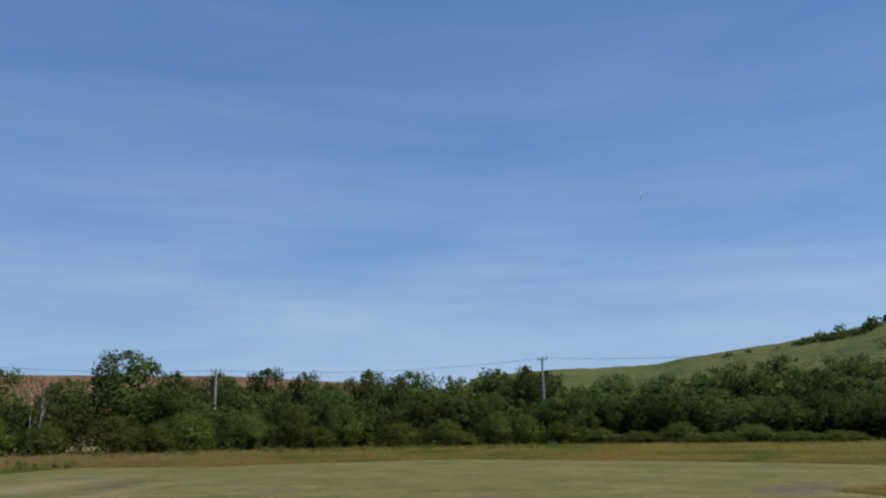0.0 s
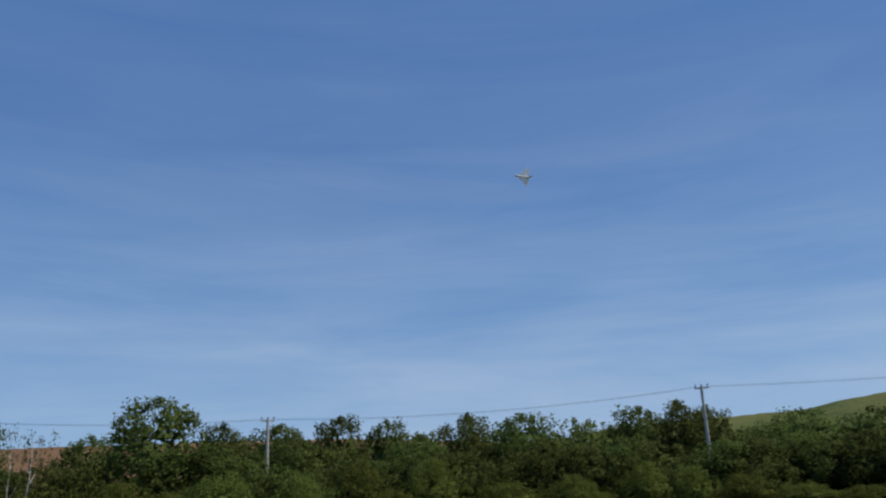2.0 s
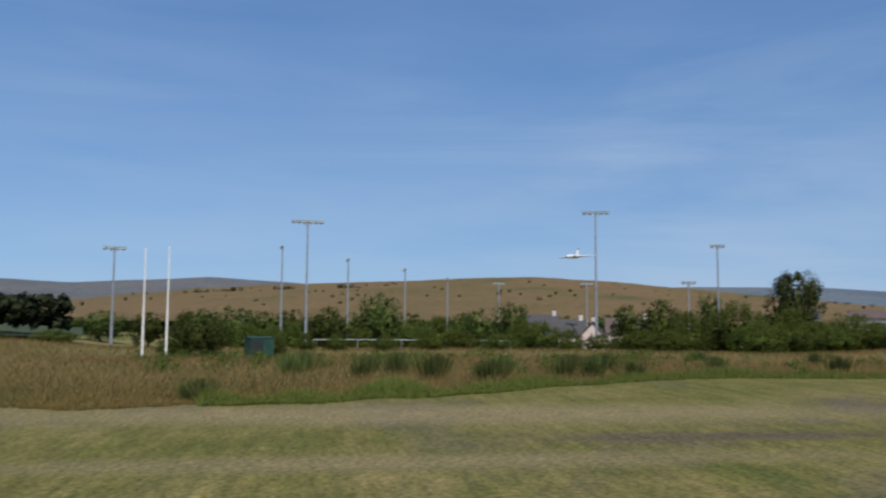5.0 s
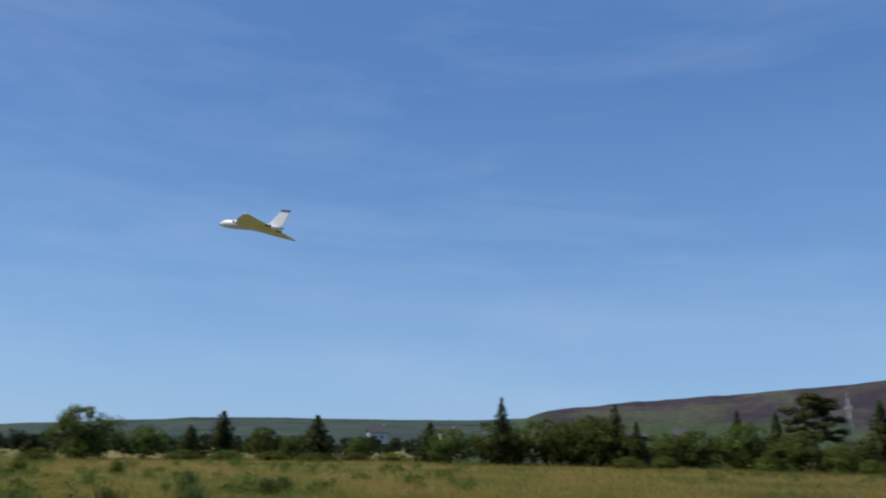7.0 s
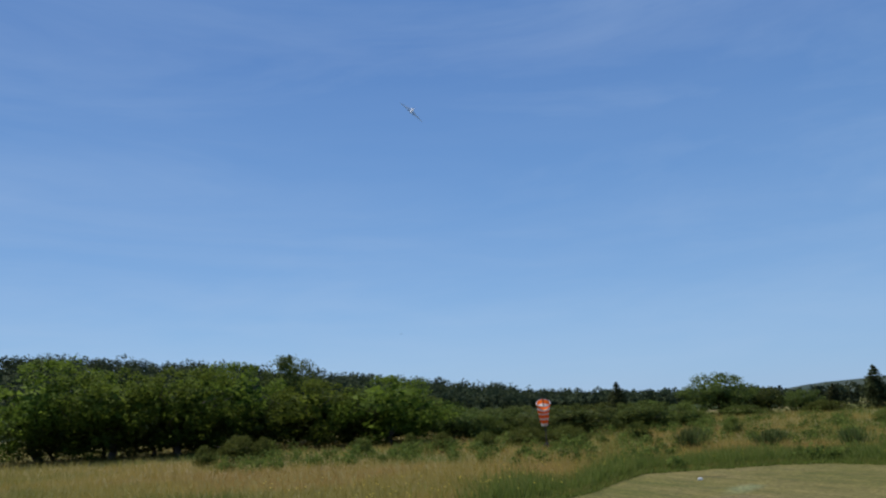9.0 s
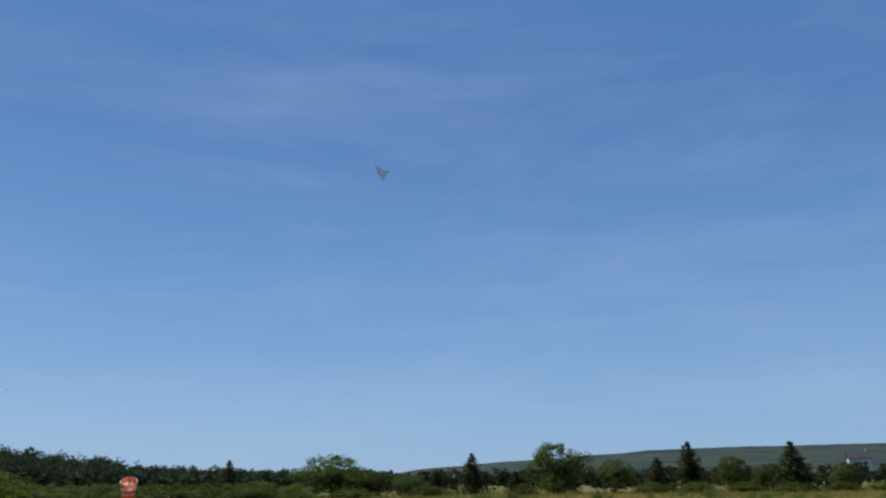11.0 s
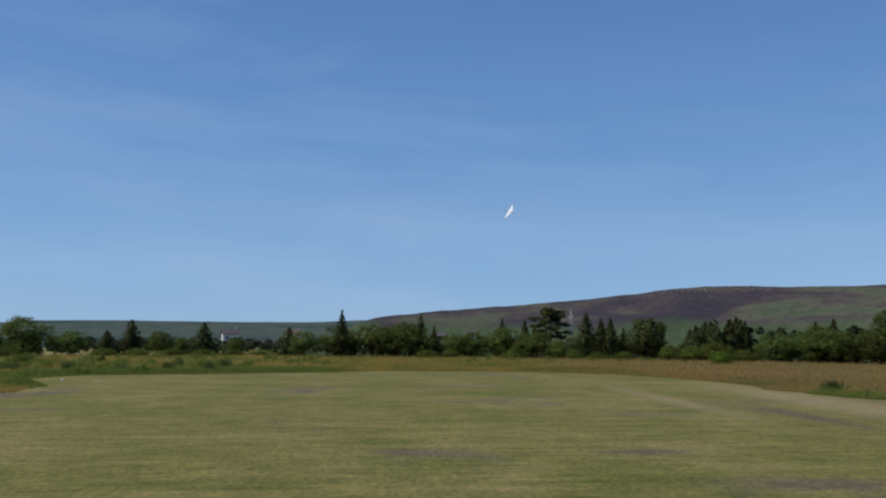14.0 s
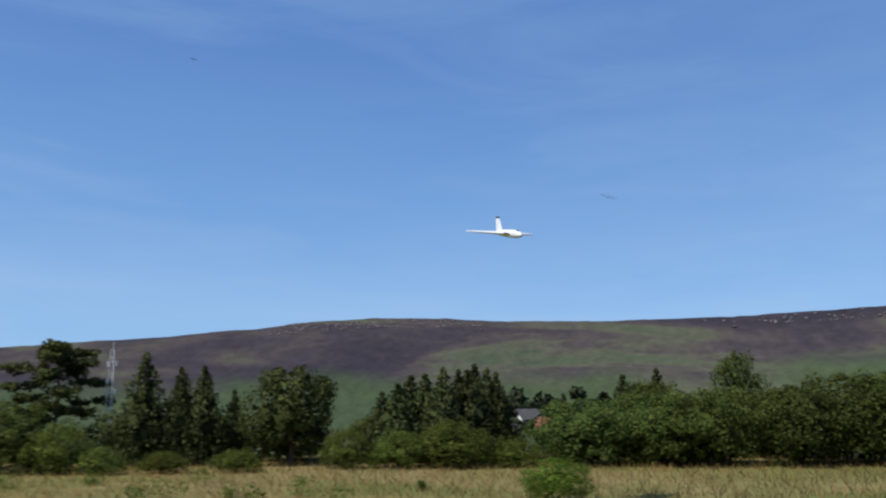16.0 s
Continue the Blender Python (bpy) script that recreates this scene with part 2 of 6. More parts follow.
def mown_mat():
    m, N, L, p = nodes_of("mown_grass")
    tc = N.new("ShaderNodeTexCoord")
    o = tc.outputs["Object"]
    big = noise_node(N, L, 0.30, 6, o, 0.65, 0.6)
    mid = noise_node(N, L, 2.2, 7, o, 0.7)
    fine = noise_node(N, L, 14.0, 6, o, 0.7)
    # mower passes run straight across the field
    mp = N.new("ShaderNodeMapping")
    mp.inputs["Rotation"].default_value = (0, 0, radians(9))
    mp.inputs["Scale"].default_value = (0.10, 1.1, 1.0)
    L.new(o, mp.inputs["Vector"])
    stripe = noise_node(N, L, 1.0, 3, mp.outputs["Vector"])
    r = ramp(N, ((0.33, (0.090, 0.107, 0.024)), (0.44, (0.144, 0.134, 0.037)), (0.54, (0.191, 0.162, 0.057)), (0.66, (0.241, 0.191, 0.086))))
    L.new(big.outputs["Fac"], r.inputs["Fac"])
    r2 = ramp(N, ((0.35, (0.103, 0.114, 0.028)), (0.62, (0.193, 0.162, 0.063))))
    L.new(stripe.outputs["Fac"], r2.inputs["Fac"])
    c = mixer(N, L, 0.45, r.outputs["Color"], r2.outputs["Color"])
    # fine clippings lying along the passes
    m2 = N.new("ShaderNodeMapping")
    m2.inputs["Rotation"].default_value = (0, 0, radians(9))
    m2.inputs["Scale"].default_value = (0.7, 5.0, 1.0)
    L.new(o, m2.inputs["Vector"])
    lines = noise_node(N, L, 1.0, 6, m2.outputs["Vector"], 0.7)
    lr = ramp(N, ((0.32, (0.40, 0.48, 0.38)), (0.68, (1.55, 1.45, 1.40))))
    L.new(lines.outputs["Fac"], lr.inputs["Fac"])
    c = mixer(N, L, 0.55, c, lr.outputs["Color"], "MULTIPLY")
    # worn bare earth
    bare = ramp(N, ((0.56, (0, 0, 0)), (0.66, (0.85, 0.85, 0.85))))
    bn = noise_node(N, L, 0.17, 7, o, 0.65, 0.4)
    L.new(bn.outputs["Fac"], bare.inputs["Fac"])
    c = mixer(N, L, bare.outputs["Color"], c, (0.12, 0.098, 0.075))
    for x, y, long, wide, turn, tint in ((-13.4, 1.5, 11.0, 1.5, 86, (0.265, 0.205, 0.115)), (-9.3, 0.5, 7.0, 0.6, 88, (0.24, 0.19, 0.10)), (-10.6, 5.6, 3.4, 0.55, 88, (0.11, 0.085, 0.062)), (-2.1, 11.2, 1.1, 0.42, -12, (0.125, 0.092, 0.070)),
                                         (-5.2, 11.1, 0.9, 0.35, 10, (0.125, 0.092, 0.070)), (-6.3, 13.8, 1.3, 0.5, 0, (0.125, 0.092, 0.070)),
                                         (11.1, -9.7, 0.45, 0.10, 49, (0.05, 0.035, 0.022)), (9.3, -8.7, 0.75, 0.28, -60, (0.22, 0.24, 0.12)),
                                         (-3.6, -4.6, 1.6, 0.5, 10, (0.14, 0.105, 0.075)), (-4.6, -6.6, 2.0, 0.6, 5, (0.15, 0.115, 0.080))):
        place = N.new("ShaderNodeMapping")
        place.vector_type = "TEXTURE"
        place.inputs["Location"].default_value = (x, y, 0)
        place.inputs["Rotation"].default_value = (0, 0, radians(turn))
        place.inputs["Scale"].default_value = (long, wide, 1)
        L.new(o, place.inputs["Vector"])
        ln = N.new("ShaderNodeVectorMath")
        ln.operation = "LENGTH"
        L.new(place.outputs["Vector"], ln.inputs[0])
        ragged = N.new("ShaderNodeMath")
        ragged.operation = "MULTIPLY_ADD"
        ragged.inputs[1].default_value = 1.5
        L.new(mid.outputs["Fac"], ragged.inputs[0])
        L.new(ln.outputs["Value"], ragged.inputs[2])
        worn = ramp(N, ((0.55, (0.8, 0.8, 0.8)), (0.95, (0, 0, 0))))
        halfway = N.new("ShaderNodeMath")
        halfway.operation = "MULTIPLY"
        halfway.inputs[1].default_value = 0.5
        L.new(ragged.outputs["Value"], halfway.inputs[0])
        L.new(halfway.outputs["Value"], worn.inputs["Fac"])
        c = mixer(N, L, worn.outputs["Color"], c, tint)
    fr = ramp(N, ((0.28, (0.36, 0.40, 0.34)), (0.72, (1.64, 1.60, 1.55))))
    L.new(fine.outputs["Fac"], fr.inputs["Fac"])
    c = mixer(N, L, 1.0, c, fr.outputs["Color"], "MULTIPLY")
    mr = ramp(N, ((0.3, (0.62, 0.70, 0.58)), (0.7, (1.30, 1.22, 1.20))))
    L.new(mid.outputs["Fac"], mr.inputs["Fac"])
    c = mixer(N, L, 0.65, c, mr.outputs["Color"], "MULTIPLY")
    L.new(c, p.inputs["Base Color"])
    p.inputs["Roughness"].default_value = 0.9
    p.inputs["Specular IOR Level"].default_value = 0.1
    bp = N.new("ShaderNodeBump")
    bp.inputs["Strength"].default_value = 0.8
    bp.inputs["Distance"].default_value = 0.03
    L.new(fine.outputs["Fac"], bp.inputs["Height"])
    L.new(bp.outputs["Normal"], p.inputs["Normal"])
    return m


def land_mat(name, stops, scale, bump=0.6, stretch=(1, 1, 1), fine=20.0):
    """Meadow, moor or hillside: patches of vegetation over finer mottling."""
    m, N, L, p = nodes_of(name)
    tc = N.new("ShaderNodeTexCoord")
    mp = N.new("ShaderNodeMapping")
    mp.inputs["Scale"].default_value = stretch
    L.new(tc.outputs["Object"], mp.inputs["Vector"])
    a = noise_node(N, L, scale, 7, mp.outputs["Vector"], 0.6, 0.5)
    b = noise_node(N, L, scale * fine, 5, tc.outputs["Object"], 0.65)
    r = ramp(N, stops)
    L.new(a.outputs["Fac"], r.inputs["Fac"])
    fr = ramp(N, ((0.3, (0.7, 0.7, 0.7)), (0.7, (1.25, 1.25, 1.25))))
    L.new(b.outputs["Fac"], fr.inputs["Fac"])
    L.new(mixer(N, L, 0.8, r.outputs["Color"], fr.outputs["Color"], "MULTIPLY"), p.inputs["Base Color"])
    p.inputs["Roughness"].default_value = 0.95
    p.inputs["Specular IOR Level"].default_value = 0.05
    bp = N.new("ShaderNodeBump")
    bp.inputs["Strength"].default_value = bump
    bp.inputs["Distance"].default_value = 0.3
    L.new(b.outputs["Fac"], bp.inputs["Height"])
    L.new(bp.outputs["Normal"], p.inputs["Normal"])
    return m


def grass_mat():
    """Tall dry meadow grass: straw, red-brown seed heads and green, in drifts."""
    m, N, L, p = nodes_of("tall_grass")
    g = N.new("ShaderNodeNewGeometry")
    tc = N.new("ShaderNodeTexCoord")
    drift = noise_node(N, L, 0.16, 6, tc.outputs["Object"], 0.6, 0.5)
    r = ramp(N, ((0.38, (0.098, 0.138, 0.027)), (0.46, (0.185, 0.174, 0.042)), (0.55, (0.272, 0.214, 0.055)), (0.65, (0.285, 0.192, 0.062))))
    L.new(drift.outputs["Fac"], r.inputs["Fac"])
    v = ramp(N, ((0.0, (0.84, 0.88, 0.80)), (0.5, (0.97, 0.97, 0.97)), (0.9, (1.05, 1.04, 1.02)), (1.0, (1.14, 1.11, 1.06))))
    L.new(g.outputs["Random Per Island"], v.inputs["Fac"])
    # more sorrel and fescue on the western side
    sx = N.new("ShaderNodeSeparateXYZ")
    L.new(tc.outputs["Object"], sx.inputs[0])
    west = N.new("ShaderNodeMapRange")
    west.inputs["From Min"].default_value, west.inputs["From Max"].default_value = -8.0, -20.0
    west.inputs["To Min"].default_value, west.inputs["To Max"].default_value = 0.0, 0.6
    L.new(sx.outputs["X"], west.inputs["Value"])
    mixed = mixer(N, L, west.outputs["Result"], r.outputs["Color"], (0.335, 0.215, 0.105))
    c = mixer(N, L, 1.0, mixed, v.outputs["Color"], "MULTIPLY")
    L.new(c, p.inputs["Base Color"])
    p.inputs["Roughness"].default_value = 0.8
    p.inputs["Specular IOR Level"].default_value = 0.15
    tr = N.new("ShaderNodeBsdfTranslucent")
    L.new(c, tr.inputs["Color"])
    ms = N.new("ShaderNodeMixShader")
    ms.inputs["Fac"].default_value = 0.45
    L.new(p.outputs["BSDF"], ms.inputs[1])
    L.new(tr.outputs["BSDF"], ms.inputs[2])
    L.new(ms.outputs["Shader"], N["Material Output"].inputs["Surface"])
    return m


wire_world()
M_BROAD = leaf_mat("broad_leaves", (0.063, 0.088, 0.023), (0.095, 0.125, 0.031), (0.141, 0.173, 0.047), 0.8, 0.44)
M_BUSH = leaf_mat("bush_leaves", (0.081, 0.107, 0.022), (0.113, 0.144, 0.031), (0.161, 0.191, 0.045), 0.8, 0.48)
M_FARWOOD = leaf_mat("far_leaves", (0.040, 0.058, 0.032), (0.056, 0.078, 0.040), (0.078, 0.100, 0.050), 0.85, 0.3)
M_WILLOW = leaf_mat("willow_leaves", (0.090, 0.138, 0.018), (0.134, 0.196, 0.028), (0.186, 0.255, 0.042), 0.8, 0.5)
M_CONIF = leaf_mat("needles", (0.039, 0.050, 0.018), (0.055, 0.068, 0.025), (0.083, 0.092, 0.034), 0.7, 0.2)
M_PINE = leaf_mat("pine_needles", (0.036, 0.050, 0.016), (0.066, 0.082, 0.025), (0.110, 0.119, 0.039), 0.7, 0.2)
M_BIRCH = leaf_mat("birch_leaves", (0.06, 0.08, 0.03), (0.10, 0.12, 0.05), (0.17, 0.18, 0.08))
M_RUSH = leaf_mat("rushes", (0.06, 0.085, 0.025), (0.11, 0.14, 0.04), (0.19, 0.19, 0.07))
M_BARK = plain("bark", (0.09, 0.07, 0.05), 0.9, 0, 0.35, 14, 0.6)
M_BIRCHBARK = plain("birch_bark", (0.55, 0.53, 0.48), 0.8, 0, 0.3, 9, 0.3)
M_MOWN = mown_mat()
M_MEADOW = land_mat("meadow_floor", ((0.35, (0.13, 0.155, 0.040)), (0.5, (0.23, 0.200, 0.075)), (0.62, (0.28, 0.215, 0.10))), 0.12)
M_GRASS = grass_mat()
M_BROWN = land_mat("dry_hill_grass", ((0.30, (0.088, 0.092, 0.034)), (0.44, (0.160, 0.116, 0.050)), (0.6, (0.190, 0.125, 0.060)), (0.75, (0.155, 0.100, 0.052))), 0.02, 0.5, (1, 1, 3.5), 18)
M_RUST = land_mat("bracken_hill", ((0.3, (0.15, 0.085, 0.045)), (0.5, (0.19, 0.105, 0.055)), (0.7, (0.17, 0.11, 0.055))), 0.02, 0.5, (1, 1, 2), 18)
M_GREENHILL = land_mat("pasture_hill", ((0.3, (0.055, 0.080, 0.024)), (0.5, (0.105, 0.118, 0.033)), (0.68, (0.140, 0.130, 0.042))), 0.02, 0.5, (1, 1, 2), 18)
M_GREY = land_mat("far_moor", ((0.3, (0.10, 0.105, 0.11)), (0.5, (0.135, 0.135, 0.135)), (0.7, (0.16, 0.15, 0.14))), 0.01, 0.3, (1, 1, 4), 16)
# blue of distance haze, painted into the ridge's own colour
M_DISTANT = land_mat("distant_hazed_ridge", ((0.3, (0.10, 0.125, 0.15)), (0.5, (0.13, 0.155, 0.175)), (0.7, (0.15, 0.17, 0.18))), 0.01, 0.3, (1, 1, 4), 16)
# pasture greens shifted towards blue to stand in for haze
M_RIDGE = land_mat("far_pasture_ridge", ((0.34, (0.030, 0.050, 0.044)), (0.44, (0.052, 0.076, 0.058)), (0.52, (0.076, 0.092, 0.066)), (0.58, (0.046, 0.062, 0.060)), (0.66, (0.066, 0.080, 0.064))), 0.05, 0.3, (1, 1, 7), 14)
M_METAL = plain("galvanised_steel", (0.36, 0.38, 0.40), 0.55, 0.5, 0.15, 3)
M_LAMPHEAD = plain("floodlight_housing", (0.62, 0.63, 0.62), 0.45, 0.2, 0.1, 5)
M_LENS = plain("floodlight_glass", (0.30, 0.33, 0.36), 0.15, 0, 0.1, 5)
M_WOODPOLE = plain("weathered_pole", (0.42, 0.40, 0.36), 0.85, 0, 0.25, 8, 0.3)
M_WHITE = plain("white_paint", (0.80, 0.80, 0.78), 0.5, 0, 0.05, 5)
M_PLANE = plain("white_film", (0.82, 0.82, 0.80), 0.35, 0, 0.03, 4, 0.01)
M_PLANEDARK = plain("dark_trim", (0.035, 0.037, 0.045), 0.4, 0, 0.1, 4)
M_ORANGE = cloth("orange_cloth", (0.85, 0.17, 0.025))
M_SOCKWHITE = cloth("white_sock_cloth", (0.80, 0.77, 0.74))
M_CLOTHWHITE = plain("white_cloth", (0.78, 0.74, 0.70), 0.8, 0, 0.08, 8, 0.2)
M_RENDER = plain("pale_render", (0.66, 0.62, 0.58), 0.85, 0, 0.08, 3, 0.2)
M_PINK = plain("pinkish_render", (0.68, 0.55, 0.50), 0.85, 0, 0.08, 3, 0.2)
M_SLATE = plain("slate_roof", (0.075, 0.070, 0.070), 0.9, 0, 0.25, 5, 0.4)
M_TILE = plain("brown_roof_tiles", (0.125, 0.088, 0.075), 0.9, 0, 0.25, 5, 0.4)
M_REDTILE = plain("red_roof_tiles", (0.30, 0.10, 0.07), 0.8, 0, 0.2, 5, 0.4)
M_GLASS = plain("window_glass", (0.05, 0.06, 0.07), 0.1, 0, 0.1, 3, 0)
M_GREENBOX = plain("dark_green_steel", (0.025, 0.075, 0.06), 0.5, 0.2, 0.2, 3)
M_BLACK = plain("dark_steel", (0.02, 0.022, 0.025), 0.6, 0, 0.2, 5)
M_BIRD = plain("dark_feathers", (0.02, 0.02, 0.022), 0.7, 0, 0.2, 20)
M_YELLOW = plain("yellow_petals", (0.75, 0.55, 0.03), 0.7, 0, 0.1, 8)
M_VERGE = leaf_mat("verge_grass", (0.109, 0.150, 0.026), (0.167, 0.200, 0.042), (0.241, 0.250, 0.072), 0.8, 0.4)
M_ROCK = plain("pale_rock", (0.27, 0.245, 0.235), 0.9, 0, 0.2, 2, 0.5)


def moor_mat():
    """Heather on the upper slope, green pasture and scree lower down, all tinted with haze."""
    m, N, L, p = nodes_of("heather_moor")
    tc = N.new("ShaderNodeTexCoord")
    o = tc.outputs["Object"]
    mp = N.new("ShaderNodeMapping")
    mp.inputs["Scale"].default_value = (1, 1, 5.5)
    L.new(o, mp.inputs["Vector"])
    a = noise_node(N, L, 0.06, 7, mp.outputs["Vector"], 0.62, 0.7)
    # haze sits in both ramps: heather and pasture get less red, more blue
    heather = ramp(N, ((0.36, (0.036, 0.033, 0.042)), (0.48, (0.048, 0.041, 0.050)), (0.55, (0.068, 0.058, 0.056)), (0.60, (0.084, 0.086, 0.060)), (0.68, (0.064, 0.082, 0.050))))
    L.new(a.outputs["Fac"], heather.inputs["Fac"])
    sep = N.new("ShaderNodeSeparateXYZ")
    L.new(o, sep.inputs[0])
    g = noise_node(N, L, 0.05, 6, o, 0.6, 0.4)
    grass = ramp(N, ((0.35, (0.044, 0.060, 0.035)), (0.5, (0.058, 0.082, 0.041)), (0.65, (0.084, 0.092, 0.057))))
    L.new(g.outputs["Fac"], grass.inputs["Fac"])
    # height above the valley plus wandering edge
    add = N.new("ShaderNodeMath")
    add.operation = "MULTIPLY_ADD"
    add.inputs[1].default_value, add.inputs[2].default_value = 7.0, -3.5
    L.new(g.outputs["Fac"], add.inputs[0])
    hz = N.new("ShaderNodeMath")
    hz.operation = "ADD"
    L.new(sep.outputs["Z"], hz.inputs[0])
    L.new(add.outputs["Value"], hz.inputs[1])
    # the pasture climbs higher on the western part
    wx = N.new("ShaderNodeMapRange")
    wx.inputs["From Min"].default_value, wx.inputs["From Max"].default_value = -40.0, -50.0
    wx.inputs["To Min"].default_value, wx.inputs["To Max"].default_value = 0.0, -1.2
    L.new(sep.outputs["X"], wx.inputs["Value"])
    h2 = N.new("ShaderNodeMath")
    h2.operation = "ADD"
    L.new(hz.outputs["Value"], h2.inputs[0])
    L.new(wx.outputs["Result"], h2.inputs[1])
    mr = N.new("ShaderNodeMapRange")
    mr.inputs["From Min"].default_value, mr.inputs["From Max"].default_value = 3.0, 4.2
    L.new(h2.outputs["Value"], mr.inputs["Value"])
    c = mixer(N, L, mr.outputs["Result"], grass.outputs["Color"], heather.outputs["Color"])
    b = noise_node(N, L, 1.5, 6, o, 0.65)
    fr = ramp(N, ((0.3, (0.75, 0.75, 0.75)), (0.7, (1.25, 1.25, 1.25))))
    L.new(b.outputs["Fac"], fr.inputs["Fac"])
    L.new(mixer(N, L, 0.8, c, fr.outputs["Color"], "MULTIPLY"), p.inputs["Base Color"])
    p.inputs["Roughness"].default_value = 0.95
    p.inputs["Specular IOR Level"].default_value = 0.05
    bp = N.new("ShaderNodeBump")
    bp.inputs["Strength"].default_value = 0.5
    bp.inputs["Distance"].default_value = 0.25
    L.new(b.outputs["Fac"], bp.inputs["Height"])
    L.new(bp.outputs["Normal"], p.inputs["Normal"])
    return m


M_MOOR = moor_mat()
M_WOODFLOOR = land_mat("wood_floor", ((0.35, (0.030, 0.045, 0.018)), (0.5, (0.045, 0.062, 0.024)), (0.65, (0.065, 0.080, 0.032))), 0.08)


# ---- helpers of this scene ----
def polar(az, d, z=0.0):
    a = radians(az)
    return Vector((math.sin(a) * d, math.cos(a) * d, z))


def smooth(a, b, x):
    t = min(max((x - a) / (b - a), 0.0), 1.0)
    return t * t * (3 - 2 * t)


def along(stops, x):
    """Smooth value between (x, value) stops."""
    if x <= stops[0][0]:
        return stops[0][1]
    for (x0, v0), (x1, v1) in zip(stops, stops[1:]):
        if x <= x1:
            return v0 + (v1 - v0) * smooth(x0, x1, x) * 0.5 + (v1 - v0) * (x - x0) / (x1 - x0) * 0.5
    return stops[-1][1]


def ground_z(az, r):
    """The land falls gently towards the village beyond the pitches."""
    az = az % 360
    side = smooth(246, 262, az) * (1 - smooth(300, 316, az))
    return -0.7 * side * smooth(26, 42, r) - 2.2 * side * smooth(50, 88, r)


def mesh_object(name, verts, faces, mat, parent=None, label="", shade=False):
    me = bpy.data.meshes.new(name)
    me.from_pydata([tuple(v) for v in verts], [], faces)
    me.materials.append(mat)
    if shade:
        me.polygons.foreach_set("use_smooth", [True] * len(me.polygons))
    me.update()
    ob = new(name, me)
    if parent is not None:
        ob.parent = parent
    if label:
        tagged(ob, label)
    return ob


def part(name, bm, material, parent, label="", shade=False):
    me = bpy.data.meshes.new(name)
    bm.to_mesh(me)
    bm.free()
    me.materials.append(material)
    if shade:
        me.polygons.foreach_set("use_smooth", [True] * len(me.polygons))
    ob = new(name, me)
    ob.parent = parent
    if label:
        tagged(ob, label)
    return ob


def box(bm, size, m=Matrix.Identity(4), bevel=0.0):
    r = bmesh.ops.create_cube(bm, size=1.0, matrix=m @ Matrix.Diagonal((*size, 1)))
    if bevel:
        es = list({e for v in r["verts"] for e in v.link_edges})
        bmesh.ops.bevel(bm, geom=es, offset=bevel, segments=2, affect="EDGES")
    return r["verts"]


def rod(bm, a, b, r0, r1=None, seg=8):
    a, b = Vector(a), Vector(b)
    d = b - a
    m = Matrix.Translation((a + b) / 2) @ d.to_track_quat("Z", "Y").to_matrix().to_4x4()
    bmesh.ops.create_cone(bm, cap_ends=True, segments=seg, radius1=r0, radius2=r0 if r1 is None else r1, depth=d.length, matrix=m)


# ---- ground, field, hills ----
EDGE = ((0, 23), (20, 20), (36, 19), (60, 19), (78, 16.5), (90, 13), (100, 9.5), (116, 11), (121, 12.5), (127, 16), (139, 17.5), (149, 16.5), (163, 16.5), (175, 17.5), (185, 19.5),
        (201, 21), (218, 20.5), (240, 17.5), (256, 15), (266, 15.3), (276, 16), (302, 23.5), (317, 27), (330, 22), (345, 22), (360, 23))


def edge_r(az):
    return along(EDGE, az % 360) + 0.35 * noise.noise((az * 0.25, 3.1, 0)) + 0.15 * noise.noise((az * 1.1, 7.7, 0))


def build_ground():
    radii = [0, 8, 16, 22, 26, 30, 36, 42, 50, 58, 66, 74, 82, 90, 110, 150, 220, 350, 600, 1200, 2400, 4000]
    n = 180
    verts, faces = [(0, 0, 0)], []
    for r in radii[1:]:
        for k in range(n):
            az = 360.0 * k / n
            verts.append(polar(az, r, ground_z(az, r)))
    for k in range(n):
        faces.append((0, 1 + (k + 1) % n, 1 + k))
    for i in range(len(radii) - 2):
        for k in range(n):
            a, b = 1 + i * n + k, 1 + i * n + (k + 1) % n
            faces.append((a, b, b + n, a + n))
    tagged(mesh_object("ground", verts, faces, M_MEADOW, shade=True), "rough meadow ground of olive and straw coloured grass", "ground", kind="structure")


def build_mown():
    n = 720
    verts, faces = [(0, 0, 0.012)], []
    for f in (0.5, 1.0):
        for k in range(n):
            az = 360.0 * k / n
            verts.append(polar(az, edge_r(az) * f, 0.012))
    for k in range(n):
        faces.append((0, 1 + (k + 1) % n, 1 + k))
        a, b = 1 + k, 1 + (k + 1) % n
        faces.append((a, b, b + n, a + n))
    tagged(mesh_object("mown_field", verts, faces, M_MOWN), "short mown dry grass strip with worn bare patches", "grass field", kind="structure")


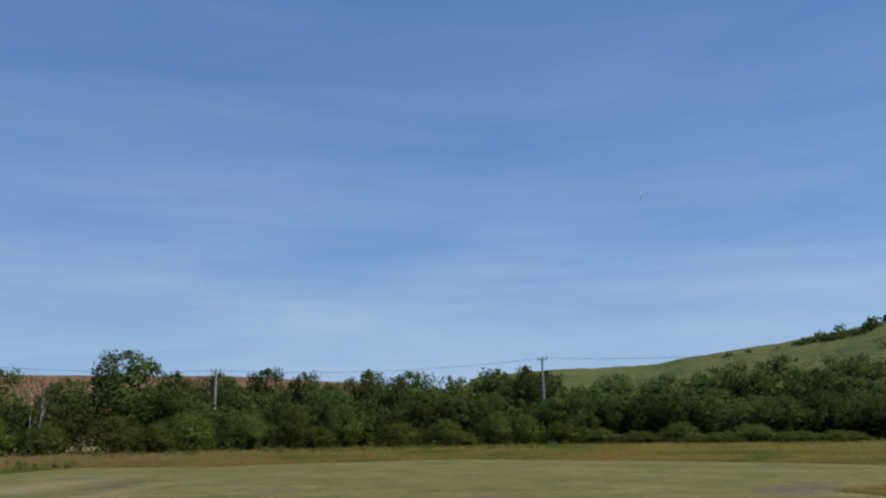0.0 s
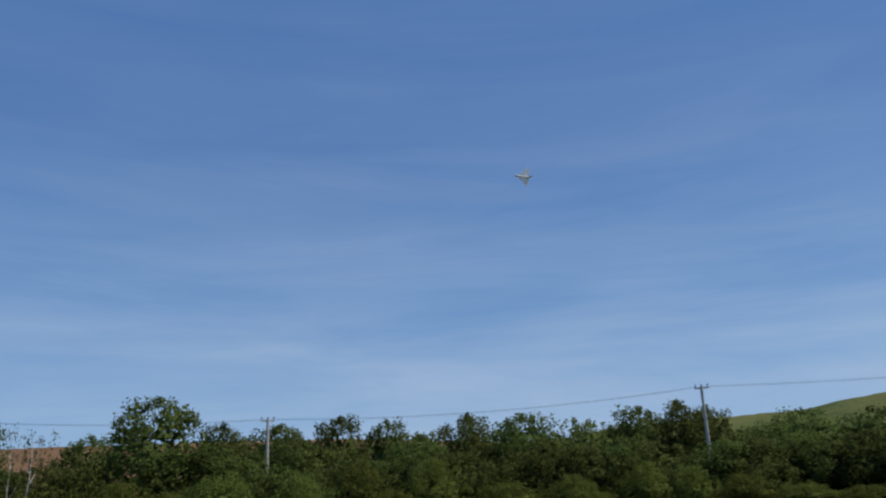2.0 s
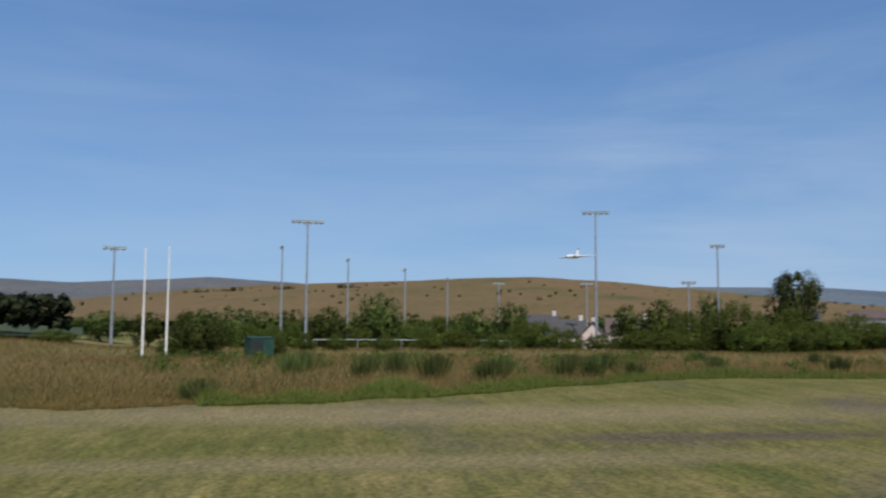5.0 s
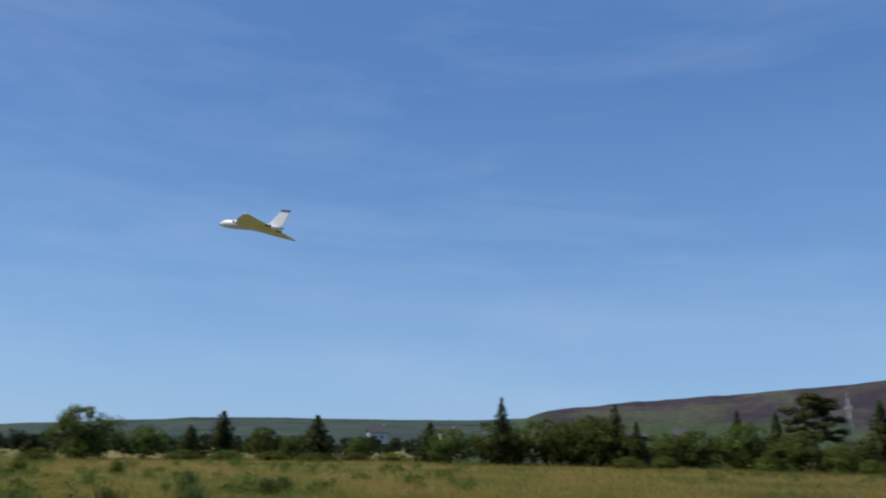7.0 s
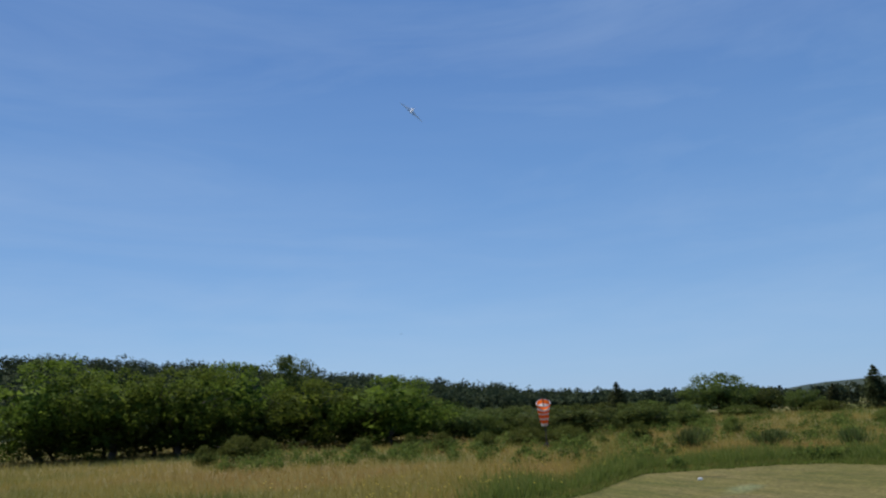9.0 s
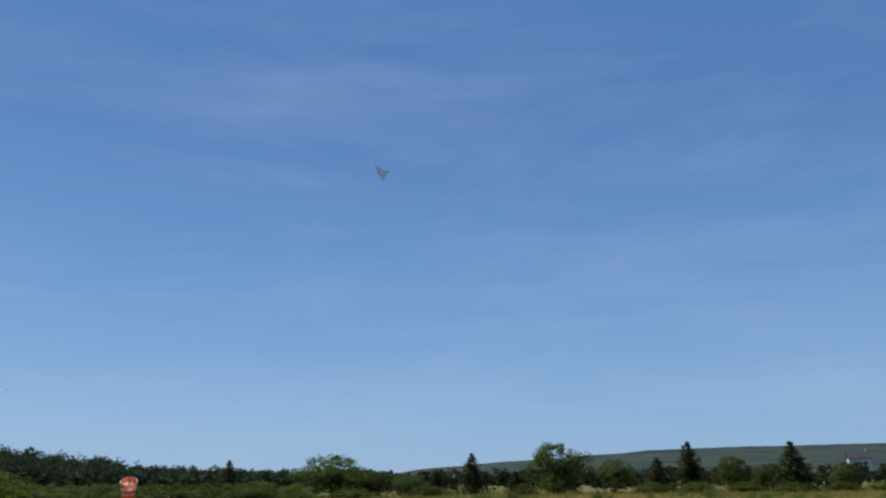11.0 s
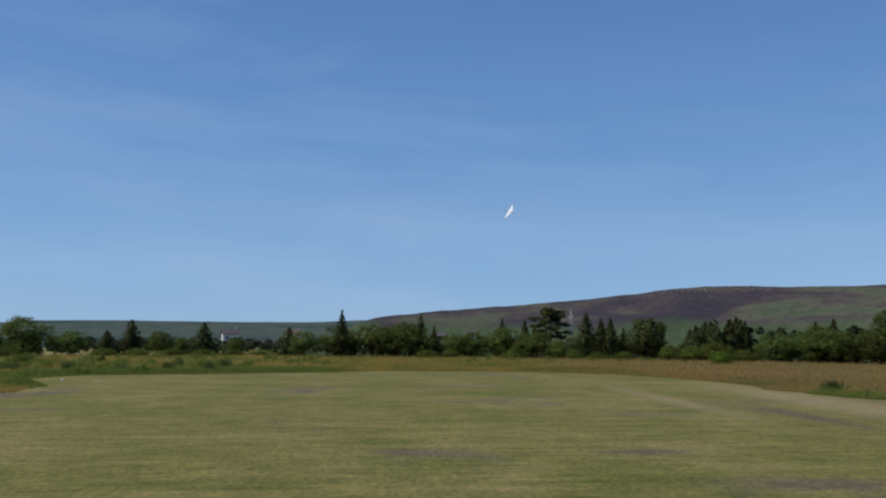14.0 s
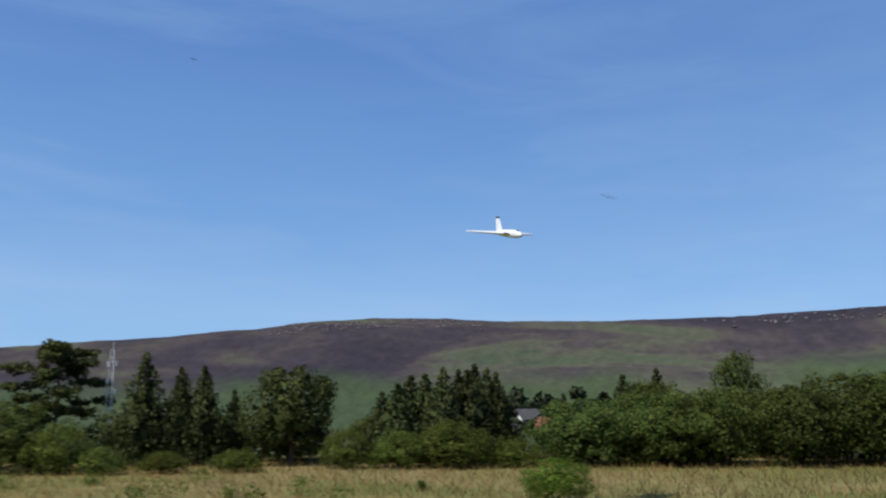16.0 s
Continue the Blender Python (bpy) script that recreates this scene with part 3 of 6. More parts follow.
def hill(name, label, R, stops, depth, mat, rough=0.6, step=0.35, fade=3.0, back=1.0, curve=1.0, foot=0.0):
    """A long hill: foot at R - depth, crest at R, its height above the ground by compass direction."""
    a0, a1 = stops[0][0], stops[-1][0]
    cols = int((a1 - a0) / step) + 1
    rows = [(-1.0 + i / 14.0) for i in range(15)] + [0.25, 0.6, 1.0]
    verts, faces = [], []
    for k in range(cols + 1):
        az = a0 + (a1 - a0) * k / cols
        z = along(stops, az)
        f = smooth(0, fade, az - a0) * smooth(0, fade, a1 - az) if fade else 1.0
        for s in rows:
            r = R + (s * depth if s <= 0 else s * depth * back)
            up = (1 + s) if s <= 0 else (1 - 0.35 * s)
            h = foot + (z - foot) * (up ** curve) * f
            h += rough * up * (1 - 0.75 * smooth(-0.2, 0, s)) * (noise.noise((az * 0.35, s * 3, R)) + 0.5 * noise.noise((az * 1.3, s * 9, R)))
            h += rough * 0.22 * smooth(-0.3, 0, s) * noise.noise((az * 1.7, 0.5, R))
            verts.append(polar(az, r, h))
    m = len(rows)
    for k in range(cols):
        for i in range(m - 1):
            a = k * m + i
            faces.append((a, a + m, a + m + 1, a + 1))
    return tagged(mesh_object(name, verts, faces, mat, shade=True), label, "hill", kind="structure")


build_ground()
build_mown()
hill("hill_1", "green and olive hillside rising beyond the woods", 400,
     ((-3, 27), (3, 29), (9, 31.5), (12, 31.5), (15, 32.2), (19, 36), (23.5, 39.5), (26.5, 42.5), (32.5, 49), (40, 58), (50, 64), (62, 55), (72, 40), (84, 22)), 250, M_GREENHILL, 1.2, fade=6)
hill("hill_2", "rust-brown bracken hill behind the trees", 430,
     ((310, 16), (316, 25), (322, 30), (326, 31), (330, 31.5), (336, 32), (344, 32), (354, 28), (362, 20)), 250, M_RUST, 0.6, fade=8)
hill("hill_3", "dry golden-brown grass hill with a few dark shrubs", 420,
     ((246, 3), (251, 5), (254, 7.5), (259, 11.5), (263, 14.3), (267, 16.2), (271, 17.5), (276, 19), (282.7, 21.2), (286, 21.5), (290, 19.8), (296.9, 15.4), (301, 12), (308, 7), (314, 3)), 250, M_BROWN, 0.7, fade=2)
hill("hill_4", "distant grey moorland ridge", 900,
     ((232, 30), (237, 36), (241, 39), (244, 42), (245.6, 38), (250, 34.5), (254, 32), (259, 36.5), (263, 40.5), (267.8, 36.5), (274, 28), (280, 20)), 300, M_GREY, 1.0, fade=4)
hill("hill_5", "distant ridge on the horizon, tinted blue for haze", 900,
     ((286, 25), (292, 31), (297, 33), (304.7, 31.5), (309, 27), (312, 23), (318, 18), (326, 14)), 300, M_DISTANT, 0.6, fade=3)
hill("hill_6", "far green pasture ridge with bluish haze in its colour", 250,
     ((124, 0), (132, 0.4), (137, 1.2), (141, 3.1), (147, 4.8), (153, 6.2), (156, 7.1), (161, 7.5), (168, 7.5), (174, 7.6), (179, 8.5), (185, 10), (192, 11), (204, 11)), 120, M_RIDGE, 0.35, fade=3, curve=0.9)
MOOR = ((172, 3.0), (176, 3.7), (179, 4.3), (183, 4.9), (187, 5.45), (192, 6.0), (198, 6.6), (204, 7.4), (207.5, 8.0), (210.5, 8.2), (213.5, 8.15), (217, 7.9), (222, 7.8), (228, 7.85),
        (231, 8.0), (234.5, 8.15), (236.5, 8.0), (239, 6.7), (242, 5.2), (246, 4.1), (250, 2.7), (255, 0.6))


def moor_z(az, r):
    """Height of the moor's slope between its foot and its crest."""
    return along(MOOR, az) * min(max((r - 62.0) / 16.0, 0.0), 1.0) ** 1.5


hill("hill_7", "dark heather moor with green pasture on its lower slopes", 78, MOOR, 16, M_MOOR, 0.22, fade=9, curve=1.5)
hill("hill_8", "low wooded hillside", 150,
     ((60, 11), (80, 11), (92, 9.6), (97, 8.6), (103, 7.2), (108, 5.8), (113, 4.0), (117, 2.7), (121, 1.8), (126, 1.0), (132, 0.4), (139, 0.1)), 70, M_WOODFLOOR, 0.3, fade=4)


# ---- plants ----
def leaf_mesh(name, clumps, per, leaf, mat, rng, droop=0.0, flat=1.0, scattered=False, inner=0, core=((0.28, 0.28, 0.34), (0, 0, 0.48), 0.075), slim=1.0):
    """Crown: clumps (centre, radius) of small folded leaf sprays, pointing outwards."""
    # a crown that will be spread wide gets narrower leaves and clumps
    asp = np.array([slim, slim, 1.0])
    total = sum(max(4, int(per * c[2])) for c in clumps)
    V = np.zeros((total, 3, 3))
    NR = np.zeros((total, 3))
    heart = np.mean([c[0] for c in clumps], axis=0) * np.array([1, 1, 0.85])
    k = 0
    for c, rad, wgt in clumps:
        n = max(4, int(per * wgt))
        d = rng.normal(size=(n, 3))
        d /= np.linalg.norm(d, axis=1)[:, None]
        rr = rad * rng.uniform(0.55, 1.08, (n, 1))
        pos = np.array(c) + d * rr * np.array([1, 1, flat]) * asp
        nrm = d + rng.normal(size=(n, 3)) * 0.55 + np.array([0, 0, 0.25 - droop])
        nrm /= np.linalg.norm(nrm, axis=1)[:, None]
        t = np.cross(nrm, rng.normal(size=(n, 3)))
        t /= np.linalg.norm(t, axis=1)[:, None] + 1e-9
        b = np.cross(nrm, t)
        s = leaf * rng.uniform(0.6, 1.4, (n, 1))
        V[k:k + n, 0] = pos - t * s * asp
        V[k:k + n, 1] = pos + t * s * asp
        V[k:k + n, 2] = pos + (b * s * 1.3 + nrm * s * 0.2) * asp
        out = pos - heart if not scattered else d
        out = out / (np.linalg.norm(out, axis=1)[:, None] + 1e-9)
        NR[k:k + n] = out * 0.62 + d * 0.34 + rng.normal(size=(n, 3)) * 0.46
        k += n
    V, NR = V[:k], NR[:k]
    if inner:
        # shaded inner foliage that closes the crown
        n = inner
        d = rng.normal(size=(n, 3))
        d /= np.linalg.norm(d, axis=1)[:, None]
        pos = d * rng.uniform(0.1, 1.0, (n, 1)) * np.array(core[0]) + np.array(core[1])
        t = rng.normal(size=(n, 3))
        t /= np.linalg.norm(t, axis=1)[:, None]
        b = np.cross(t, rng.normal(size=(n, 3)))
        b /= np.linalg.norm(b, axis=1)[:, None]
        s = core[2] * rng.uniform(0.7, 1.2, (n, 1))
        V = np.concatenate([V, np.stack([pos - t * s, pos + t * s, pos + b * s * 1.5], 1)])
        NR = np.concatenate([NR, d])
    NR = NR / (np.linalg.norm(NR, axis=1)[:, None] + 1e-9)
    g = np.cross(V[:, 1] - V[:, 0], V[:, 2] - V[:, 0])
    flip = (g * NR).sum(1) < 0
    V[flip] = V[flip][:, ::-1]
    return quads(name, V, mat, NR)


def quads(name, V, mat, normals=None):
    """One mesh of loose small faces, each of as many corners as V has."""
    n, c = V.shape[0], V.shape[1]
    me = bpy.data.meshes.new(name)
    me.vertices.add(n * c)
    me.vertices.foreach_set("co", V.reshape(-1).astype(np.float32))
    me.loops.add(n * c)
    me.loops.foreach_set("vertex_index", np.arange(n * c, dtype=np.int32))
    me.polygons.add(n)
    me.polygons.foreach_set("loop_start", np.arange(n, dtype=np.int32) * c)
    me.polygons.foreach_set("loop_total", np.full(n, c, dtype=np.int32))
    me.materials.append(mat)
    me.update(calc_edges=True)
    if normals is not None:
        me.polygons.foreach_set("use_smooth", [True] * n)
        me.normals_split_custom_set(np.repeat(normals, c, axis=0).tolist())
    return me


def trunk_mesh(name, mat, h, r, limbs, rng, lean=0.03):
    bm = bmesh.new()
    pts = [Vector((0, 0, -0.02))]
    for i in range(1, 6):
        pts.append(Vector((rng.normal() * lean, rng.normal() * lean, h * i / 5)))
    for i in range(5):
        rod(bm, pts[i], pts[i + 1], r * (1 - 0.16 * i), r * (1 - 0.16 * (i + 1)), 7)
    for k in range(limbs):
        z = h * (0.35 + 0.6 * k / max(limbs, 1))
        a = k * 2.4 + rng.uniform(0, 0.8)
        ln = rng.uniform(0.16, 0.30) * (1.0 if h < 0.8 else max(1.05 - z / h, 0.12))
        e = Vector((math.cos(a) * ln, math.sin(a) * ln, z + ln * rng.uniform(0.3, 0.8)))
        base = Vector((0, 0, z))
        rod(bm, base, e, r * 0.45, r * 0.15, 5)
        rod(bm, e, e + Vector((math.cos(a + 0.6) * ln * 0.5, math.sin(a + 0.6) * ln * 0.5, ln * 0.4)), r * 0.18, r * 0.06, 4)
    me = bpy.data.meshes.new(name)
    bm.to_mesh(me)
    bm.free()
    me.materials.append(mat)
    return me


def crown_broad(rng, n=52, low=0.07):
    """Full uneven crown in a unit box: bulging lobes of different size with shaded gaps between."""
    out = []
    ph = rng.uniform(0, 6.28, 4)
    for _ in range(n):
        a = rng.uniform(0, 6.283)
        u = rng.uniform(-0.92, 0.97)
        c = math.sqrt(1 - u * u)
        bulge = 1 + 0.16 * math.sin(3 * a + ph[0]) * c + 0.12 * math.sin(5 * u + ph[1] + a) + rng.uniform(-0.16, 0.08)
        wide = 0.40 * (1.0 if u < 0.2 else 0.94)
        p = np.array([math.cos(a) * c ** 0.8 * wide * bulge, math.sin(a) * c ** 0.8 * wide * bulge, 0.50 + 0.43 * u * min(bulge, 1.06)])
        p[2] = min(max(p[2], low), 0.94)
        rad = rng.uniform(0.07, 0.13)
        out.append((p, rad, rad / 0.10))
    for _ in range(9):
        a, q = rng.uniform(0, 6.28), rng.uniform(0, 0.30)
        out.append((np.array([math.cos(a) * q, math.sin(a) * q, 0.97 - 1.6 * q * q - rng.uniform(0, 0.05)]), 0.045, 0.5))
    return out


def crown_bush(rng, n=34):
    out = []
    for _ in range(n):
        a, e = rng.uniform(0, 6.28), rng.uniform(-0.1, 1.45)
        r = 0.40 * rng.uniform(0.7, 1.0) * (1 + 0.22 * math.sin(a * 3 + 1))
        p = np.array([math.cos(a) * math.cos(e) * r, math.sin(a) * math.cos(e) * r, 0.12 + 0.70 * max(math.sin(e), 0) * rng.uniform(0.8, 1.08)])
        rad = rng.uniform(0.08, 0.16)
        out.append((p, rad, rad / 0.11))
    for _ in range(8):
        a = rng.uniform(0, 6.28)
        out.append((np.array([math.cos(a) * 0.22, math.sin(a) * 0.22, rng.uniform(0.3, 0.6)]), 0.18, 1.0))
    return out


def crown_conif(rng, tiers=15, spread=0.46, gappy=0.85, low=0.06):
    out = []
    for i in range(tiers):
        f = i / (tiers - 1)
        z = low + (0.95 - low) * f
        r = spread * (1 - f) ** 0.8 * rng.uniform(gappy, 1.1) + 0.02
        arms = max(3, int(10 * (1 - f) + 3))
        for k in range(arms):
            a = 6.283 * k / arms + rng.uniform(-0.35, 0.35)
            q = r * rng.uniform(0.7, 1.1)
            for s in (0.35, 0.68, 0.98):
                p = np.array([math.cos(a) * q * s, math.sin(a) * q * s, z - 0.06 * s * (1 - f) + rng.uniform(-0.012, 0.012)])
                rad = 0.035 + 0.035 * (1 - f) * (1 - 0.4 * s)
                out.append((p, rad, 0.35))
    out.append((np.array([0, 0, 0.975]), 0.022, 0.3))
    return out


def crown_pine(rng):
    """Spreading pine: flat plates of needles on level limbs."""
    out = []
    for i in range(20):
        f = i / 19
        z = 0.38 + 0.57 * f
        r = (0.50 if i < 14 else 0.28) * rng.uniform(0.55, 1.0)
        a = i * 2.4 + rng.uniform(-0.4, 0.4)
        for s in (0.35, 0.6, 0.8, 1.0):
            for _ in range(2):
                p = np.array([math.cos(a) * r * s + rng.normal() * 0.04, math.sin(a) * r * s + rng.normal() * 0.04, z + rng.normal() * 0.012])
                out.append((p, rng.uniform(0.05, 0.085), 0.7))
    for _ in range(10):
        out.append((np.array([rng.normal() * 0.07, rng.normal() * 0.07, rng.uniform(0.6, 0.96)]), 0.07, 0.7))
    return out


def crown_birch(rng):
    out = []
    for _ in range(16):
        a = rng.uniform(0, 6.28)
        r = rng.uniform(0.05, 0.45)
        out.append((np.array([math.cos(a) * r, math.sin(a) * r, rng.uniform(0.66, 0.95)]), rng.uniform(0.04, 0.10), 0.22))
    return out


LABELS = {
    "broad": ("broadleaf tree with a full uneven green crown", "tree", "trees of the wood edge"),
    "bush": ("rounded bright green willow bush in rough grass", "bush", "bushes at the meadow"),
    "willow": ("rounded bright green willow among rough meadow grass", "willow tree", "willows"),
    "conif": ("dark green conifer with layered branches", "conifer", "conifers"),
    "slim": ("slim dark spruce with a pointed top", "conifer", "conifers"),
    "pine": ("spreading pine with flat plates of needles", "pine tree", "pines"),
    "pinefull": ("dense rounded dark green pine", "pine tree", "pines"),
    "birch": ("thin pale-barked birch with sparse leaves at its top", "birch tree", "birches"),
}
STOCK = {}


def stock():
    rng = np.random.default_rng(5)
    for v in range(4):
        STOCK["broad", v] = (leaf_mesh("crown", crown_broad(rng, 74), 84, 0.0148, M_BROAD, rng, inner=700, core=((0.34, 0.34, 0.42), (0, 0, 0.45), 0.040)), trunk_mesh("trunk", M_BARK, 0.62, 0.030, 7, rng))
        STOCK["bush", v] = (leaf_mesh("crown", crown_bush(rng, 92), 66, 0.0165, M_BUSH, rng, inner=500, core=((0.33, 0.33, 0.30), (0, 0, 0.31), 0.042), slim=0.45), trunk_mesh("trunk", M_BARK, 0.35, 0.018, 4, rng))
        STOCK["broadlow", v] = (leaf_mesh("crown", crown_broad(rng, 96), 68, 0.0182, M_BROAD, rng, inner=700, core=((0.34, 0.34, 0.42), (0, 0, 0.45), 0.040), slim=0.5), trunk_mesh("trunk", M_BARK, 0.62, 0.022, 7, rng))
        STOCK["broadfar", v] = (leaf_mesh("crown", crown_broad(rng, 64), 36, 0.0175, M_BROAD, rng, inner=420, core=((0.37, 0.37, 0.41), (0, 0, 0.50), 0.060), slim=0.9), trunk_mesh("trunk", M_BARK, 0.62, 0.030, 4, rng))
    for v in range(2):
        STOCK["conif", v] = (leaf_mesh("crown", crown_conif(rng, 14, 0.50, 0.72), 44, 0.018, M_CONIF, rng, 0.3, inner=220, core=((0.17, 0.17, 0.34), (0, 0, 0.38), 0.07)), trunk_mesh("trunk", M_BARK, 0.93, 0.022, 9, rng, 0.006))
        STOCK["slim", v] = (leaf_mesh("crown", crown_conif(rng, 15, 0.50, 0.88), 44, 0.020, M_CONIF, rng, 0.3, inner=240, core=((0.2, 0.2, 0.36), (0, 0, 0.38), 0.08)), trunk_mesh("trunk", M_BARK, 0.93, 0.02, 6, rng, 0.004))
        STOCK["willow", v] = (leaf_mesh("crown", crown_broad(rng, 64, 0.05), 140, 0.0108, M_WILLOW, rng, inner=700, core=((0.34, 0.34, 0.40), (0, 0, 0.48), 0.040)), trunk_mesh("trunk", M_BARK, 0.6, 0.030, 7, rng))
    STOCK["pine", 0] = (leaf_mesh("crown", crown_pine(rng), 110, 0.014, M_PINE, rng, flat=0.5), trunk_mesh("trunk", M_BARK, 0.9, 0.022, 12, rng, 0.02))
    STOCK["pinefull", 0] = (leaf_mesh("crown", crown_broad(rng, 80, 0.08), 110, 0.014, M_PINE, rng, inner=620, core=((0.36, 0.36, 0.42), (0, 0, 0.50), 0.050)), trunk_mesh("trunk", M_BARK, 0.7, 0.03, 8, rng))
    STOCK["birch", 0] = (leaf_mesh("crown", crown_birch(rng), 90, 0.016, M_BIRCH, rng), trunk_mesh("trunk", M_BIRCHBARK, 0.9, 0.012, 6, rng, 0.03))


COUNT = {}


def plant(kind, az, d, top, width):
    """A tree or bush: top is the height of its highest leaf over the field's level."""
    n = COUNT[kind] = COUNT.get(kind, -1) + 1
    label, cat, group = LABELS[kind]
    form = kind
    if kind == "broad":
        tall = max(top - ground_z(az, d), 0.7)
        form = "broadfar" if d > 74 else "broadlow" if width > 1.25 * tall else "broad"
    variants = sum(1 for k in STOCK if k[0] == form)
    crown, trunk = STOCK[form, n % variants]
    root = new(cat.replace(" ", "_"))
    z = ground_z(az, d)
    h = max(top - z, 0.7) * 1.03
    root.location = polar(az, d, z)
    root.rotation_euler = (0, 0, (n * 2.39996) % 6.283)
    tagged(root, label, cat, group)
    width *= {"slim": 1.45, "conif": 1.3, "broad": 1.12, "willow": 1.1}.get(kind, 1.0)
    for nm, me in (("trunk", trunk), ("crown", crown)):
        ob = new(nm, me)
        ob.parent = root
        ob.scale = (width * 1.15, width * 1.15, h)
    return root


def far_woods():
    """Woods too far to count: clumps of leaves over the hillside and along field edges."""
    rng = np.random.default_rng(11)
    hz = ((60, 11), (80, 11), (92, 9.6), (97, 8.6), (103, 7.2), (108, 5.8), (113, 4.0), (117, 2.7), (121, 1.8), (126, 1.0), (132, 0.4), (139, 0.1))
    clumps = []
    for _ in range(900):
        az = rng.uniform(62, 137)
        s = rng.uniform(-0.85, 0.05)
        r = 150 + 70 * s
        z = along(hz, az) * max(1 + s, 0)
        w = rng.uniform(1.1, 2.2) * (1 if az < 120 else 0.75)
        for _ in range(3):
            clumps.append((np.array(polar(az, r)) + np.array([rng.normal() * w * 0.5, rng.normal() * w * 0.5, z + w * rng.uniform(0.35, 0.95)]), w * rng.uniform(0.4, 0.65), 1.0))
    # rounded tree tops along the crest
    for _ in range(95):
        az = rng.uniform(62, 133)
        w = rng.uniform(1.0, 2.1) * (1 if az < 120 else 0.6)
        p = np.array(polar(az, 150, along(hz, az)))
        clumps.append((p + np.array([0, 0, w * 0.75]), w * 0.85, 2.2))
        clumps.append((p + np.array([rng.normal() * w, rng.normal() * w, w * 0.3]), w * 0.7, 1.6))
    ob = new("far_woods", leaf_mesh("far_woods", clumps, 56, 0.22, M_FARWOOD, rng, scattered=True))
    tagged(ob, "dark mixed woodland covering a low hillside", "woodland", kind="stuff")
    # dark scrub on the dry hill and below the moor
    clumps = []
    for az, r, z, w in ((262.3, 352, 9.9, 8), (264.6, 352, 11.0, 6), (267.9, 352, 12.0, 5), (272.4, 352, 13.0, 6), (285, 240, 3.2, 6), (300, 400, 10.2, 10), (303, 400, 9.0, 12), (306, 395, 7.0, 10)):
        for _ in range(14):
            clumps.append((np.array(polar(az, r)) + np.array([rng.normal() * w * 0.4, rng.normal() * w * 0.4, z + rng.uniform(-0.5, 0.9)]), rng.uniform(0.6, 1.4), 1.0))
    for _ in range(90):
        az = rng.uniform(248, 310)
        r = rng.uniform(230, 400)
        f = 1 - (420 - r) / 250
        clumps.append((np.array(polar(az, r, along(((246, 3), (259, 11.5), (271, 17.5), (286, 21.5), (301, 12), (314, 3)), az) * f + 0.2)), rng.uniform(0.4, 0.9), 1.0))
    for _ in range(150):
        az = rng.uniform(238, 254)
        clumps.append((np.array(polar(az, rng.uniform(63, 65), rng.uniform(0.8, 2.5))), rng.uniform(0.3, 0.5), 1.0))
    for _ in range(150):
        az = rng.uniform(212, 236)
        r = rng.uniform(63, 70)
        clumps.append((np.array(polar(az, r, moor_z(az, r) + rng.uniform(0.0, 0.4))), rng.uniform(0.2, 0.45), 1.0))
    for _ in range(260):
        az = rng.uniform(136, 176)
        clumps.append((np.array(polar(az, rng.uniform(74, 120), rng.uniform(0.1, 1.3))), rng.uniform(0.4, 0.9), 1.0))
    for _ in range(120):
        az = rng.uniform(12, 40)
        r = rng.uniform(200, 380)
        f = 1 - (400 - r) / 250
        clumps.append((np.array(polar(az, r, along(((9, 31), (15, 30), (23.5, 38), (32.5, 49), (40, 58)), az) * f + 1)), rng.uniform(1.2, 2.6), 1.0))
    ob = new("far_scrub", leaf_mesh("far_scrub", clumps, 50, 0.24, M_FARWOOD, rng, scattered=True))
    tagged(ob, "dark scattered gorse and hedge scrub on far slopes", "scrub", kind="stuff")


def hill_copse():
    """Dark belt of trees climbing the pasture hill to its crest."""
    rng = np.random.default_rng(17)
    clumps = []
    for _ in range(170):
        f = rng.uniform(0, 1)
        az = 18.5 + 12.0 * f + rng.normal() * 0.45
        clumps.append((np.array(polar(az, rng.uniform(356, 384), 25.5 + 16.0 * f + rng.normal() * 1.3)), rng.uniform(1.4, 2.6), 1.0))
    for _ in range(26):
        f = rng.uniform(0, 1)
        clumps.append((np.array(polar(30.8 + 3 * f, 398, 47.0 + 3.0 * f + rng.uniform(0.2, 1.4))), rng.uniform(0.8, 1.5), 1.0))
    for _ in range(60):
        clumps.append((np.array(polar(rng.uniform(14, 40), rng.uniform(200, 300), rng.uniform(6, 14))), rng.uniform(1.0, 2.2), 1.0))
    tagged(new("hill_copse", leaf_mesh("hill_copse", clumps, 90, 0.55, M_BROAD, rng, scattered=True)), "dark belt of trees climbing the pasture hill", "copse", kind="stuff")


